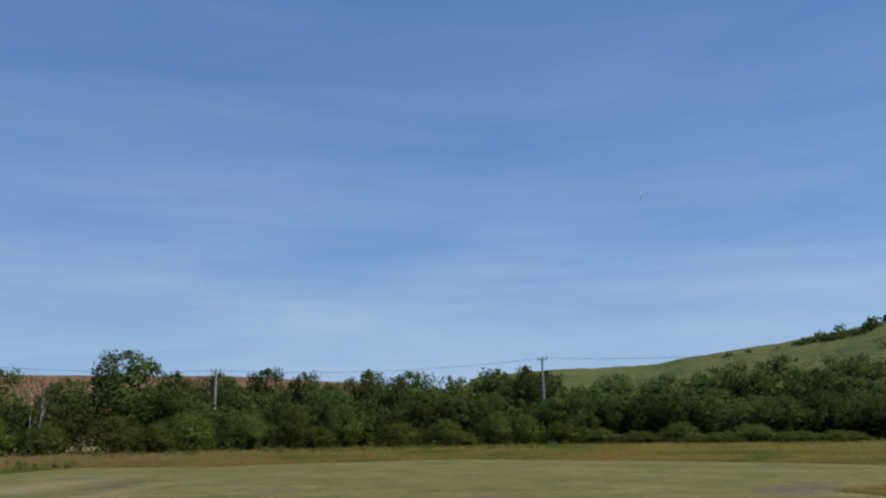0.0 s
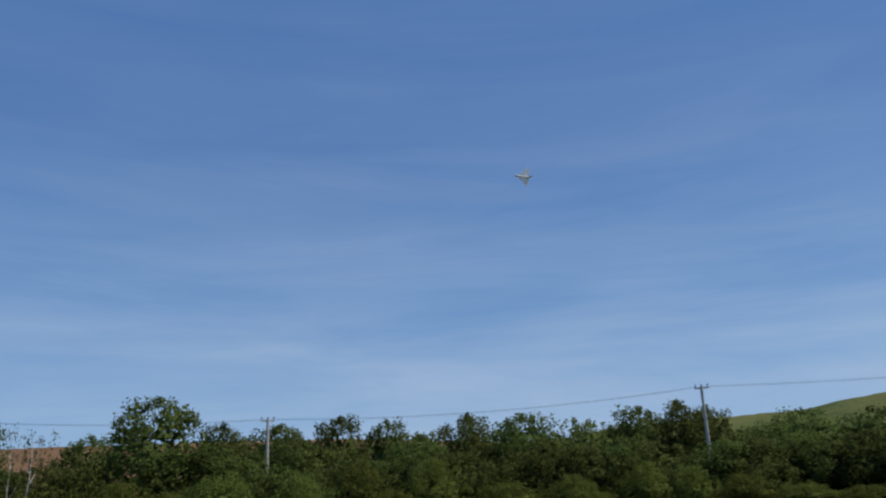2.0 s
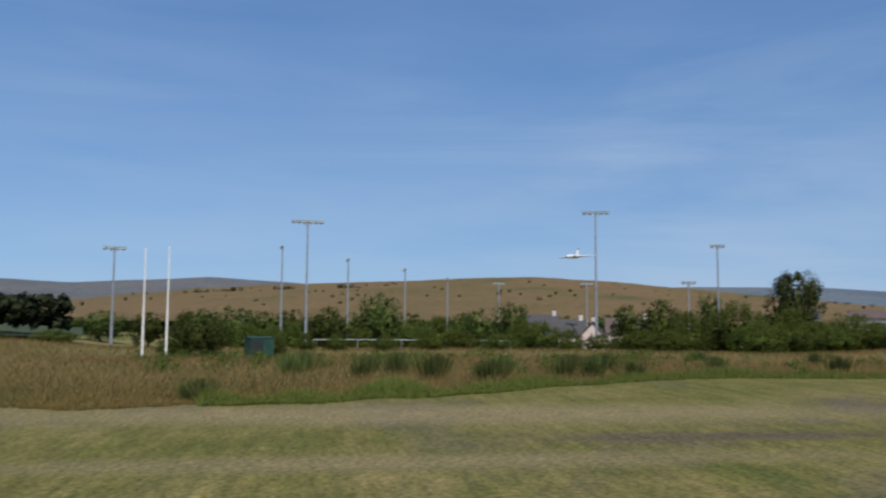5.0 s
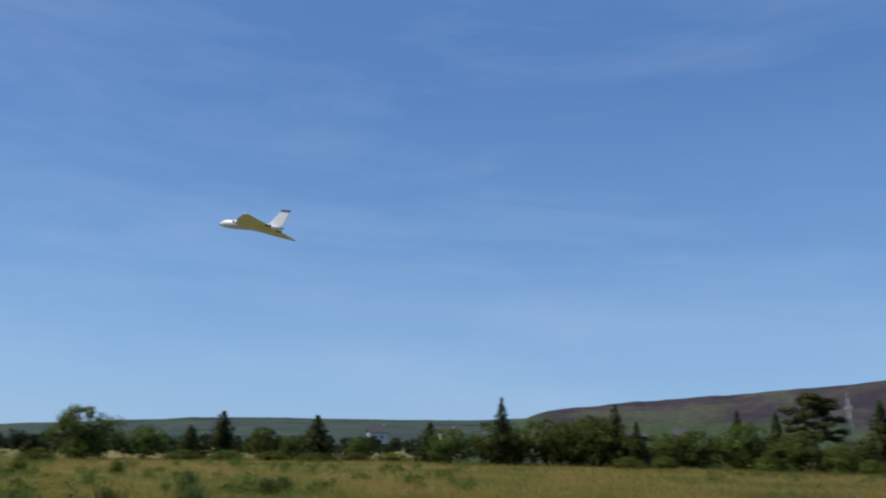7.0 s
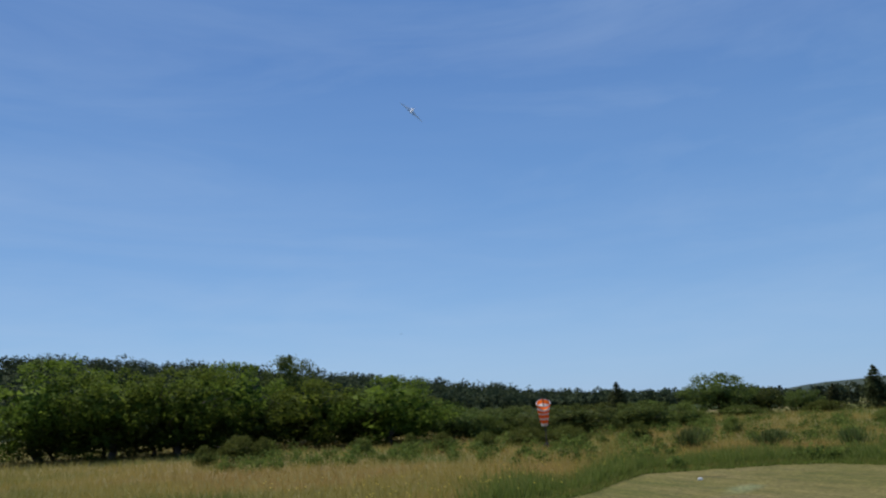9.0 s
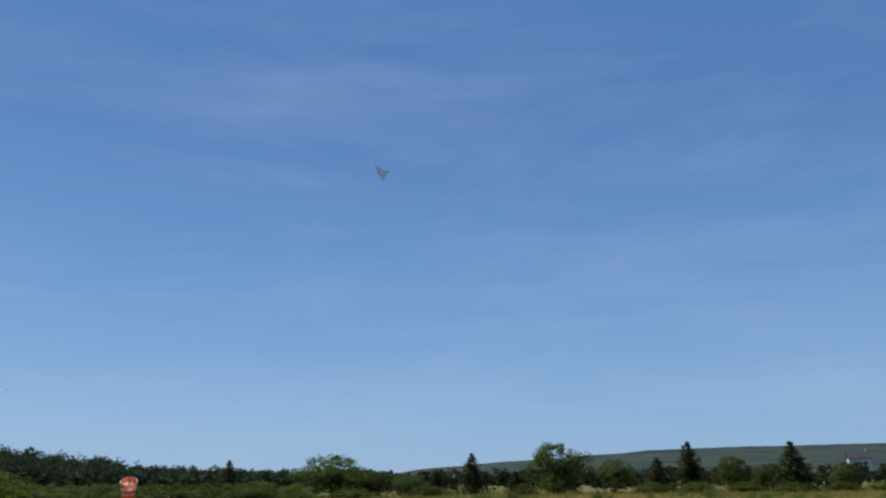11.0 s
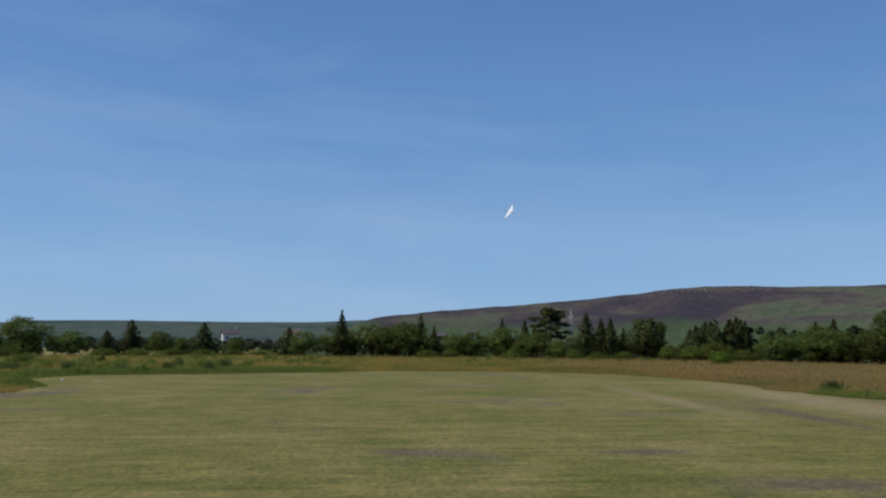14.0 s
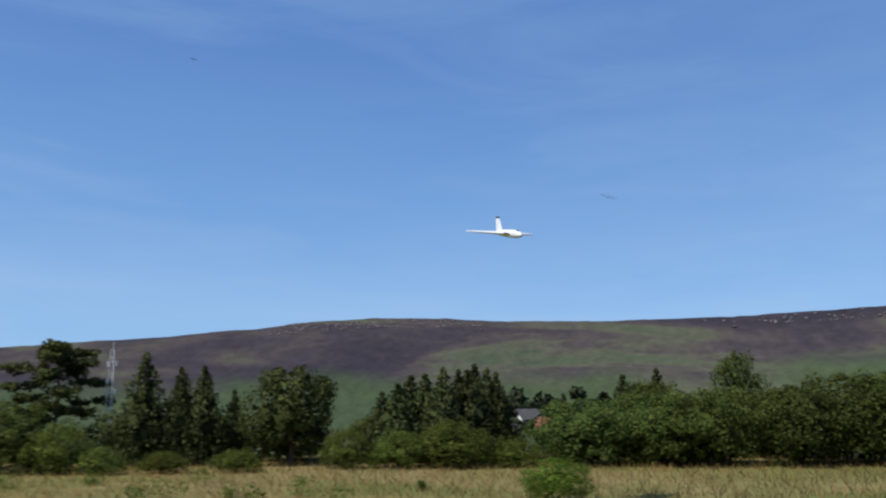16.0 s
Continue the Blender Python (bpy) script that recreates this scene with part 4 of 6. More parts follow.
def tall_grass():
    rng = np.random.default_rng(21)
    N = 600000
    az = rng.uniform(0, 360, N)
    u = rng.uniform(0, 1, N)
    e = np.interp(np.arange(0, 360, 0.5), np.arange(0, 360, 0.5), [edge_r(a) for a in np.arange(0, 360, 0.5)])
    ed = e[(az * 2).astype(int) % 720]
    r = ed + 0.1 + (62 - ed) * u ** 1.8
    a = np.radians(az)
    ss = lambda lo, hi, x: (lambda q: q * q * (3 - 2 * q))(np.clip((x - lo) / (hi - lo), 0, 1))
    side = ss(246, 262, az) * (1 - ss(300, 316, az)) * (-0.7 * ss(26, 42, r) - 2.2 * ss(50, 88, r))
    pos = np.stack([np.sin(a) * r, np.cos(a) * r, side], 1)
    h = rng.uniform(0.12, 0.29, N) * np.clip((r - ed) / 1.2, 0.45, 1)
    w = rng.uniform(0.005, 0.010, N) * (0.60 + r / 36)
    yaw = rng.uniform(0, 6.283, N)
    t = np.stack([np.cos(yaw), np.sin(yaw), np.zeros(N)], 1)
    lean = rng.normal(size=(N, 3)) * 0.13
    lean[:, 2] = 0
    lean[:, 0] += 0.05
    top = pos + lean + np.stack([np.zeros(N), np.zeros(N), h], 1)
    V = np.stack([pos - t * w[:, None], pos + t * w[:, None], top], 1)
    up = rng.normal(size=(N, 3)) * 0.35 + np.array([0, 0, 1.0])
    up /= np.linalg.norm(up, axis=1)[:, None]
    g = np.cross(V[:, 1] - V[:, 0], V[:, 2] - V[:, 0])
    back = (g * up).sum(1) < 0
    V[back] = V[back][:, ::-1]
    tagged(new("tall_grass", quads("tall_grass", V, M_GRASS, up)), "tall dry meadow grass with straw and red-brown seed heads", "grass", kind="stuff")


def verge_grass():
    """Short lush grass where the mower stops."""
    rng = np.random.default_rng(23)
    n = 110000
    az = np.where(rng.uniform(0, 1, n) < 0.4, rng.uniform(262, 314, n), rng.uniform(114, 176, n) + rng.normal(size=n) * 2.5)
    patch = np.array([0.5 + 0.5 * noise.noise((q * 0.22, 9.0, 0)) for q in az])
    ed = np.array([edge_r(q) for q in np.arange(0, 360, 0.25)])[(az * 4).astype(int) % 1440]
    r = ed - 0.25 + np.abs(rng.normal(size=n)) * np.where(az < 180, 0.5 + 2.4 * patch, 0.12 + 1.3 * patch * patch)
    a = np.radians(az)
    side = np.array([ground_z(q, d) for q, d in zip(az, r)])
    pos = np.stack([np.sin(a) * r, np.cos(a) * r, side], 1)
    h = rng.uniform(0.08, 0.30, n) * np.where(az < 180, 0.55 + 1.1 * patch, 0.5 + patch) * np.clip((r - ed + 0.3) / 0.8, 0.35, 1)
    yaw = rng.uniform(0, 6.283, n)
    t = np.stack([np.cos(yaw), np.sin(yaw), np.zeros(n)], 1) * 0.011
    lean = rng.normal(size=(n, 3)) * 0.07
    lean[:, 2] = h
    tagged(new("verge_grass", quads("verge_grass", np.stack([pos - t, pos + t, pos + lean], 1), M_VERGE)), "short lush green grass along the mown edge", "grass", kind="stuff")


def meadow_weeds():
    """Low green herbs and bramble patches scattered through the tall grass."""
    rng = np.random.default_rng(31)
    clumps = []
    for a0, a1, d0, d1, n in ((118, 150, 16, 46, 150), (150, 176, 22, 50, 60), (258, 316, 22, 46, 110), (190, 214, 40, 50, 22), (96, 118, 20, 27, 40), (326, 372, 40, 52, 60)):
        for _ in range(n):
            az = rng.uniform(a0, a1)
            d = max(rng.uniform(d0, d1), edge_r(az) + 0.6)
            w = rng.uniform(0.16, 0.42)
            z = ground_z(az, d)
            for _ in range(3):
                clumps.append((np.array(polar(az, d, z)) + np.array([rng.normal() * w, rng.normal() * w, w * rng.uniform(0.3, 1.0)]), w * rng.uniform(0.5, 0.9), 1.0))
    tagged(new("meadow_weeds", leaf_mesh("meadow_weeds", clumps, 84, 0.032, M_BUSH, rng, scattered=True)), "low bright green weeds and brambles among tall grass", "weeds", kind="stuff")


def yellow_flowers():
    """Buttercups and hawkbits along the edge of the tall grass."""
    rng = np.random.default_rng(37)
    n = 340
    az = rng.uniform(96, 172, n)
    r = np.array([edge_r(a) for a in az]) + 0.2 + np.abs(rng.normal(size=n)) * 2.2
    a = np.radians(az)
    c = np.stack([np.sin(a) * r, np.cos(a) * r, rng.uniform(0.22, 0.42, n)], 1)
    k = np.arange(6) * math.pi / 3
    s = rng.uniform(0.006, 0.013, n)
    disc = np.stack([np.cos(k), np.sin(k), 0.4 * np.cos(k)], 1)
    tagged(new("yellow_flowers", quads("yellow_flowers", c[:, None] + disc[None] * s[:, None, None], M_YELLOW)), "small yellow meadow flowers at the grass edge", "flowers", kind="stuff")


def pale_stone():
    bm = bmesh.new()
    bmesh.ops.create_icosphere(bm, subdivisions=2, radius=1.0, matrix=Matrix.Diagonal((0.055, 0.04, 0.03, 1)))
    for v in bm.verts:
        v.co += v.co.normalized() * 0.012 * noise.noise(v.co * 30)
    ob = part("stone", bm, M_WHITE, None)
    ob.location = polar(130.3, 14.2, 0.022)
    tagged(ob, "small white stone lying on the mown grass", "stone")


def rush_clump(az, d, h, w, seed):
    rng = np.random.default_rng(seed)
    n = 260
    a = rng.uniform(0, 6.283, n)
    q = np.abs(rng.normal(size=n)) * w * 0.3
    base = np.stack([np.cos(a) * q, np.sin(a) * q, np.zeros(n)], 1)
    tip = base * 1.7 + np.stack([rng.normal(size=n) * 0.05, rng.normal(size=n) * 0.05, h * rng.uniform(0.55, 1.05, n)], 1)
    yaw = rng.uniform(0, 6.283, n)
    t = np.stack([np.cos(yaw), np.sin(yaw), np.zeros(n)], 1) * 0.014
    V = np.stack([base - t, base + t, tip + t * 0.4, tip - t * 0.4], 1)
    ob = new("rush_clump", quads("rush_clump", V, M_RUSH))
    ob.location = polar(az, d, ground_z(az, d))
    tagged(ob, "dark green clump of rushes in the tall grass", "rushes", "rush clumps")


stock()
plant("broad", 331.7, 68, 9.72, 8.05)
plant("broad", 336.0, 70, 7.96, 4.02)
plant("broad", 339.8, 74, 8.10, 6.37)
plant("broad", 343.9, 74, 8.68, 5.31)
plant("broad", 347.3, 74, 8.11, 4.78)
plant("broad", 353.0, 72, 8.29, 5.69)
plant("broad", 356.9, 72, 8.10, 6.72)
plant("broad", 0.7, 76, 7.87, 6.00)
plant("broad", 5.0, 74, 8.24, 6.38)
plant("broad", 7.7, 72, 8.44, 4.65)
plant("broad", 9.4, 74, 8.03, 4.25)
plant("broad", 350.3, 78, 7.44, 6.16)
plant("broad", 327.8, 74, 7.28, 5.83)
plant("broad", 2.6, 68, 5.37, 5.86)
plant("broad", 358.1, 67, 5.58, 6.74)
plant("broad", 349.4, 68, 5.84, 5.86)
plant("broad", 341.4, 68, 6.17, 6.83)
plant("broad", 335.8, 67, 6.04, 6.73)
plant("broad", 326.8, 66, 5.30, 5.20)
plant("broad", 320.8, 60, 7.17, 4.73)
plant("broad", 318.4, 66, 6.43, 3.78)
plant("broad", 316.3, 68, 6.04, 4.38)
plant("birch", 323.2, 58, 6.99, 1.87)
plant("birch", 324.4, 60, 6.71, 3.01)
plant("broad", 324.7, 64, 4.5, 5.2)
plant("broad", 322.6, 62, 4.2, 4.2)
plant("bush", 317.1, 56, 2.85, 5.22)
plant("bush", 320.2, 57, 3.41, 5.31)
plant("bush", 324.0, 56, 2.80, 4.82)
plant("bush", 329.7, 56, 3.37, 6.43)
plant("bush", 335.8, 57, 3.92, 6.96)
plant("bush", 341.3, 56, 3.57, 5.63)
plant("bush", 345.3, 56, 4.44, 4.83)
plant("bush", 350.5, 57, 4.30, 5.74)
plant("bush", 355.5, 55, 2.66, 5.93)
plant("bush", 0.1, 56, 2.80, 5.24)
plant("bush", 4.9, 57, 3.39, 4.92)
plant("bush", 8.0, 56, 2.94, 4.43)
plant("bush", 11.2, 56, 2.51, 4.83)
plant("bush", 332.7, 54, 2.74, 4.65)
plant("bush", 347.6, 54, 2.29, 4.66)
plant("bush", 1.8, 54, 1.48, 4.66)
plant("broad", 13.7, 70, 5.84, 7.16)
plant("broad", 16.5, 66, 4.68, 7.37)
plant("broad", 20.2, 78, 6.95, 7.81)
plant("broad", 23.3, 72, 5.54, 6.67)
plant("broad", 27.0, 70, 4.49, 7.08)
plant("broad", 29.9, 68, 3.88, 6.31)
plant("broad", 32.4, 70, 6.82, 5.27)
plant("broad", 34.5, 70, 5.81, 7.01)
plant("broad", 37.3, 70, 5.54, 6.98)
plant("bush", 14.9, 57, 1.64, 5.54)
plant("bush", 18.5, 57, 1.27, 6.02)
plant("bush", 22.1, 58, 2.04, 5.07)
plant("bush", 23.4, 56, 0.88, 5.42)
plant("bush", 28.2, 57, 1.86, 5.96)
plant("bush", 32.0, 57, 1.07, 6.42)
plant("bush", 35.4, 57, 1.06, 6.38)
plant("bush", 25.7, 55, 1.03, 4.36)
plant("broad", 3.4, 66, 5.39, 6.27)
plant("broad", 11.9, 62, 3.01, 5.94)
plant("broad", 314.1, 58, 5.93, 4.57)
plant("broad", 317.3, 60, 6.16, 3.43)
plant("broad", 315.4, 56, 3.75, 4.41)
plant("bush", 314.6, 54, 2.30, 4.64)
plant("bush", 318.0, 55, 3.68, 5.51)
plant("pinefull", 303.0, 78, 5.53, 4.69)
plant("bush", 300.6, 58, 1.5, 5.0)
plant("bush", 304.2, 58, 1.5, 5.0)
plant("bush", 307.6, 58, 1.6, 5.2)
plant("bush", 312.9, 57, 2.0, 4.4)
plant("bush", 299.4, 62, 2.94, 6.22)
plant("bush", 302.6, 62, 2.42, 4.88)
plant("bush", 306.4, 62, 2.21, 5.33)
plant("bush", 310.1, 62, 2.41, 5.33)
plant("bush", 311.8, 58, 1.79, 3.74)
plant("bush", 296.2, 66, 2.24, 4.25)
plant("bush", 293.4, 58, 0.90, 5.40)
plant("bush", 295.0, 56, 0.77, 3.61)
plant("bush", 286.1, 60, 1.27, 4.73)
plant("bush", 278.9, 64, 1.68, 5.05)
plant("bush", 280.5, 60, 0.68, 3.87)
plant("broad", 274.7, 78, 3.68, 4.19)
plant("broad", 273.0, 80, 1.72, 4.01)
plant("broad", 271.0, 84, 2.27, 3.61)
plant("broad", 281.8, 82, 2.16, 3.52)
plant("broad", 284.1, 82, 2.86, 4.11)
plant("broad", 268.5, 86, 1.99, 4.31)
plant("broad", 266.8, 84, 1.70, 4.82)
plant("broad", 264.5, 86, 2.23, 5.55)
plant("broad", 262.4, 86, 2.05, 4.93)
plant("broad", 276.8, 84, 1.75, 4.21)
plant("broad", 294.4, 88, 3.25, 4.41)
plant("broad", 292.3, 92, 2.80, 3.95)
plant("broad", 297.8, 90, 3.92, 3.22)
plant("bush", 262.7, 56, 1.06, 4.02)
plant("bush", 267.2, 62, 0.83, 2.67)
plant("bush", 269.4, 50, 0.50, 1.44)
plant("bush", 271.5, 50, 0.50, 1.62)
plant("bush", 275.0, 50, 0.50, 1.80)
plant("bush", 283.0, 54, 0.50, 2.71)
plant("bush", 278.3, 52, 0.50, 2.24)
plant("bush", 290.2, 58, 0.50, 2.91)
plant("bush", 305.2, 56, 1.13, 3.61)
plant("bush", 308.9, 56, 1.22, 3.61)
plant("bush", 243.1, 56, 0.50, 5.62)
plant("bush", 248.9, 58, 0.50, 4.16)
plant("bush", 245.7, 62, 0.50, 5.33)
plant("bush", 253.3, 60, 0.50, 4.30)
plant("bush", 238.7, 58, 0.50, 5.82)
plant("bush", 235.3, 60, 0.50, 6.45)
plant("conif", 185.4, 57, 4.12, 1.79)
plant("conif", 186.8, 56, 2.97, 1.45)
plant("broad", 184.3, 57, 3.01, 5.09)
plant("broad", 182.5, 58, 2.86, 3.70)
plant("broad", 188.7, 57, 2.28, 3.25)
plant("broad", 190.9, 57, 2.46, 3.52)
plant("broad", 193.7, 56, 2.89, 3.70)
plant("conif", 193.3, 60, 3.91, 1.41)
plant("slim", 195.7, 58, 3.72, 1.13)
plant("pine", 198.0, 60, 5.00, 4.04)
plant("broad", 197.1, 55, 2.47, 4.13)
plant("bush", 199.4, 54, 1.85, 3.21)
plant("conif", 201.8, 57, 4.31, 2.54)
plant("slim", 203.2, 57, 3.78, 1.44)
plant("slim", 204.1, 57, 3.82, 1.67)
plant("slim", 205.2, 58, 2.90, 1.18)
plant("pinefull", 207.7, 56, 3.79, 3.65)
plant("bush", 210.1, 54, 1.52, 2.67)
plant("bush", 201.1, 53, 0.98, 2.08)
plant("bush", 206.0, 53, 0.89, 2.33)
plant("bush", 203.3, 53, 0.82, 2.33)
plant("slim", 211.3, 58, 2.77, 1.48)
plant("slim", 212.5, 59, 3.49, 1.82)
plant("conif", 213.9, 56, 3.67, 1.98)
plant("slim", 215.2, 59, 3.93, 1.67)
plant("slim", 216.1, 58, 3.54, 1.49)
plant("slim", 214.5, 60, 3.76, 1.55)
plant("slim", 212.0, 57, 3.1, 1.9)
plant("slim", 213.1, 58, 3.5, 1.9)
plant("slim", 214.9, 57, 3.6, 2.0)
plant("conif", 215.7, 58, 3.7, 2.0)
plant("bush", 214.3, 54, 1.79, 4.56)
plant("bush", 212.2, 54, 1.41, 3.21)
plant("slim", 218.9, 58, 2.63, 1.20)
plant("bush", 216.8, 54, 1.19, 2.96)
plant("broad", 219.7, 55, 2.43, 4.45)
plant("broad", 222.1, 55, 2.57, 4.20)
plant("slim", 221.5, 60, 3.47, 1.58)
plant("slim", 222.9, 60, 3.68, 1.52)
plant("broad", 223.9, 55, 2.66, 4.51)
plant("bush", 188.6, 54, 0.93, 2.19)
plant("bush", 195.1, 54, 1.07, 3.23)
plant("bush", 186.2, 54, 0.81, 3.04)
plant("willow", 217.5, 43, 0.98, 1.55)
plant("broad", 226.3, 62, 4.41, 2.37)
plant("broad", 224.1, 55, 2.70, 3.41)
plant("broad", 227.4, 55, 2.81, 3.46)
plant("broad", 229.4, 56, 3.24, 3.36)
plant("broad", 231.0, 56, 3.24, 3.39)
plant("broad", 232.7, 56, 3.09, 3.42)
plant("broad", 262.1, 43, 1.56, 2.88)
plant("bush", 260.3, 45, 0.50, 1.59)
plant("bush", 267.2, 45, 0.50, 1.91)
plant("conif", 126.8, 57, 2.54, 1.86)
plant("broad", 133.7, 57, 2.80, 4.86)
plant("broad", 136.7, 58, 1.77, 2.47)
plant("broad", 138.9, 58, 1.50, 2.88)
plant("conif", 143.4, 60, 2.86, 2.22)
plant("slim", 140.9, 62, 1.80, 1.15)
plant("slim", 146.4, 62, 1.58, 1.15)
plant("broad", 149.4, 60, 3.38, 4.43)
plant("broad", 153.1, 60, 2.25, 3.15)
plant("slim", 156.0, 60, 2.35, 1.62)
plant("conif", 158.1, 60, 3.35, 2.47)
plant("broad", 160.8, 64, 2.35, 2.37)
plant("conif", 164.5, 60, 3.19, 2.82)
plant("broad", 162.8, 62, 1.76, 1.76)
plant("broad", 167.5, 62, 1.83, 1.76)
plant("conif", 172.4, 60, 2.82, 2.56)
plant("bush", 149.4, 58.5, 1.4, 3.2)
plant("bush", 128.7, 52, 1.31, 4.80)
plant("bush", 131.7, 50, 0.55, 2.84)
plant("bush", 135.1, 54, 0.77, 4.22)
plant("bush", 140.2, 56, 0.84, 3.58)
plant("bush", 147.0, 54, 0.88, 2.30)
plant("bush", 143.9, 36, 0.50, 1.78)
plant("bush", 146.0, 40, 0.50, 1.02)
plant("bush", 151.8, 36, 0.50, 0.76)
plant("bush", 155.6, 58, 0.79, 3.30)
plant("bush", 158.6, 58, 0.83, 3.30)
plant("bush", 161.5, 58, 0.79, 3.30)
plant("bush", 164.4, 58, 0.69, 3.30)
plant("bush", 167.1, 60, 0.70, 3.41)
plant("bush", 169.7, 60, 0.75, 3.41)
plant("bush", 123.1, 34, 0.58, 2.16)
plant("bush", 127.4, 28, 0.50, 1.38)
plant("bush", 134.0, 30, 0.50, 1.06)
plant("bush", 120.1, 34, 0.63, 1.68)
plant("conif", 177.5, 56, 4.46, 1.68)
plant("broad", 173.9, 56, 2.39, 3.37)
plant("broad", 177.2, 57, 2.98, 3.98)
plant("broad", 180.6, 57, 3.13, 3.98)
plant("broad", 183.7, 57, 3.38, 3.41)
plant("willow", 94.8, 34, 3.47, 4.66)
plant("willow", 98.9, 36, 3.77, 4.41)
plant("broad", 102.9, 42, 4.40, 2.72)
plant("willow", 104.3, 34, 2.84, 4.18)
plant("willow", 109.6, 33, 2.83, 4.54)
plant("broad", 114.7, 34, 1.42, 2.71)
plant("willow", 90.5, 34, 3.48, 4.65)
plant("willow", 86.5, 36, 4.04, 4.92)
plant("bush", 98.3, 27, 0.93, 1.76)
plant("bush", 100.0, 27, 0.79, 1.17)
plant("bush", 95.7, 25, 0.50, 0.87)
plant("bush", 106.9, 26, 0.50, 1.13)
plant("bush", 110.6, 27, 0.50, 0.78)
plant("bush", 112.9, 26, 0.50, 1.13)
plant("bush", 116.7, 34, 1.13, 2.46)
plant("bush", 119.5, 28, 0.66, 2.44)
plant("bush", 122.3, 28, 0.50, 2.24)
plant("bush", 128.2, 38, 1.02, 3.30)
plant("bush", 131.0, 40, 1.19, 3.18)
plant("bush", 116.1, 26, 0.50, 1.13)
filler = random.Random(4)
for i in range(34):
    a = -24 + 66 * i / 33 + filler.uniform(-0.6, 0.6)
    plant("broad", a, filler.uniform(76, 92), filler.uniform(6.6, 7.9) + max(a - 14, 0) * 0.05, filler.uniform(6.0, 8.5))
for i in range(30):
    a = -24 + 66 * i / 29 + filler.uniform(-0.7, 0.7)
    plant("broad", a, filler.uniform(62, 66), filler.uniform(3.4, 4.8), filler.uniform(4.5, 6.5))
for i in range(10):
    a = 22 + 2.2 * i + filler.uniform(-0.6, 0.6)
    plant("broad", a, filler.uniform(96, 112), filler.uniform(9, 11), filler.uniform(7, 9))
for i in range(26):
    a = 246 + 66 * i / 25 + filler.uniform(-0.8, 0.8)
    plant("broad", a, filler.uniform(96, 112), filler.uniform(0.6, 1.8), filler.uniform(4, 6))
for i in range(14):
    a = 262 + 48 * i / 13 + filler.uniform(-0.8, 0.8)
    plant("bush", a, filler.uniform(66, 74), filler.uniform(0.2, 1.1), filler.uniform(3.5, 5))
for i in range(18):
    a = 178 + 64 * i / 17 + filler.uniform(-0.7, 0.7)
    if not 215.4 < a < 219.8:
        plant("broad", a, filler.uniform(58, 62), filler.uniform(1.7, 2.3), filler.uniform(3.0, 4.2))
for i in range(16):
    a = 214 + 32 * i / 15
    if a > 220.5:
        plant("broad", a + filler.uniform(-0.5, 0.5), filler.uniform(56, 60), filler.uniform(2.2, 3.0), filler.uniform(3.2, 4.4))
for i in range(16):
    a = 88 + 40 * i / 15 + filler.uniform(-0.7, 0.7)
    plant("broad", a, filler.uniform(34, 40), filler.uniform(1.6, 2.3) if a < 114 else 1.3, filler.uniform(3.0, 4.5))
far_woods()
hill_copse()
tall_grass()
verge_grass()
meadow_weeds()
yellow_flowers()
pale_stone()
for i in range(34):
    zone = ((262, 312), (268, 300), (128, 165))[i % 3]
    azz = zone[0] + (zone[1] - zone[0]) * ((i * 0.618034) % 1.0)
    rush_clump(azz, edge_r(azz) + 0.8 + 9.0 * ((i * 0.37) % 1.0), 0.42 + 0.2 * ((i * 0.53) % 1.0), 0.5, 100 + i)


# ---- pitches and village ----
def floodlight(az, d, top, heads, turn, label):
    root = new("floodlight_mast")
    z = ground_z(az, d)
    h = top - z
    root.location = polar(az, d, z)
    root.rotation_euler = (0, 0, radians(-az + turn))
    tagged(root, label, "floodlight", "floodlights of the pitches")
    bm = bmesh.new()
    rod(bm, (0, 0, 0), (0, 0, h * 0.35), 0.13, 0.115, 10)
    rod(bm, (0, 0, h * 0.35), (0, 0, h), 0.10, 0.065, 10)
    rod(bm, (0, 0, 0), (0, 0, 0.05), 0.24, 0.24, 10)
    part("mast", bm, M_METAL, root)
    bm = bmesh.new()
    half = 0.24 * heads
    box(bm, (half * 2, 0.08, 0.08), Matrix.Translation((0, 0, h)), 0.01)
    rod(bm, (-half * 0.5, 0, h), (0, 0, h - 0.5), 0.025)
    rod(bm, (half * 0.5, 0, h), (0, 0, h - 0.5), 0.025)
    part("crossbar", bm, M_METAL, root)
    for k in range(heads):
        x = (k - (heads - 1) / 2) * 2 * half / heads
        m = Matrix.Translation((x, 0.10, h - 0.10)) @ pose(0, 0, 0, -38)
        bm = bmesh.new()
        box(bm, (0.34, 0.24, 0.20), m, 0.03)
        lamp = part("lamp_head", bm, M_LAMPHEAD, root)
        bm = bmesh.new()
        box(bm, (0.28, 0.012, 0.15), m @ Matrix.Translation((0, 0.128, 0)))
        part("lens", bm, M_LENS, lamp)


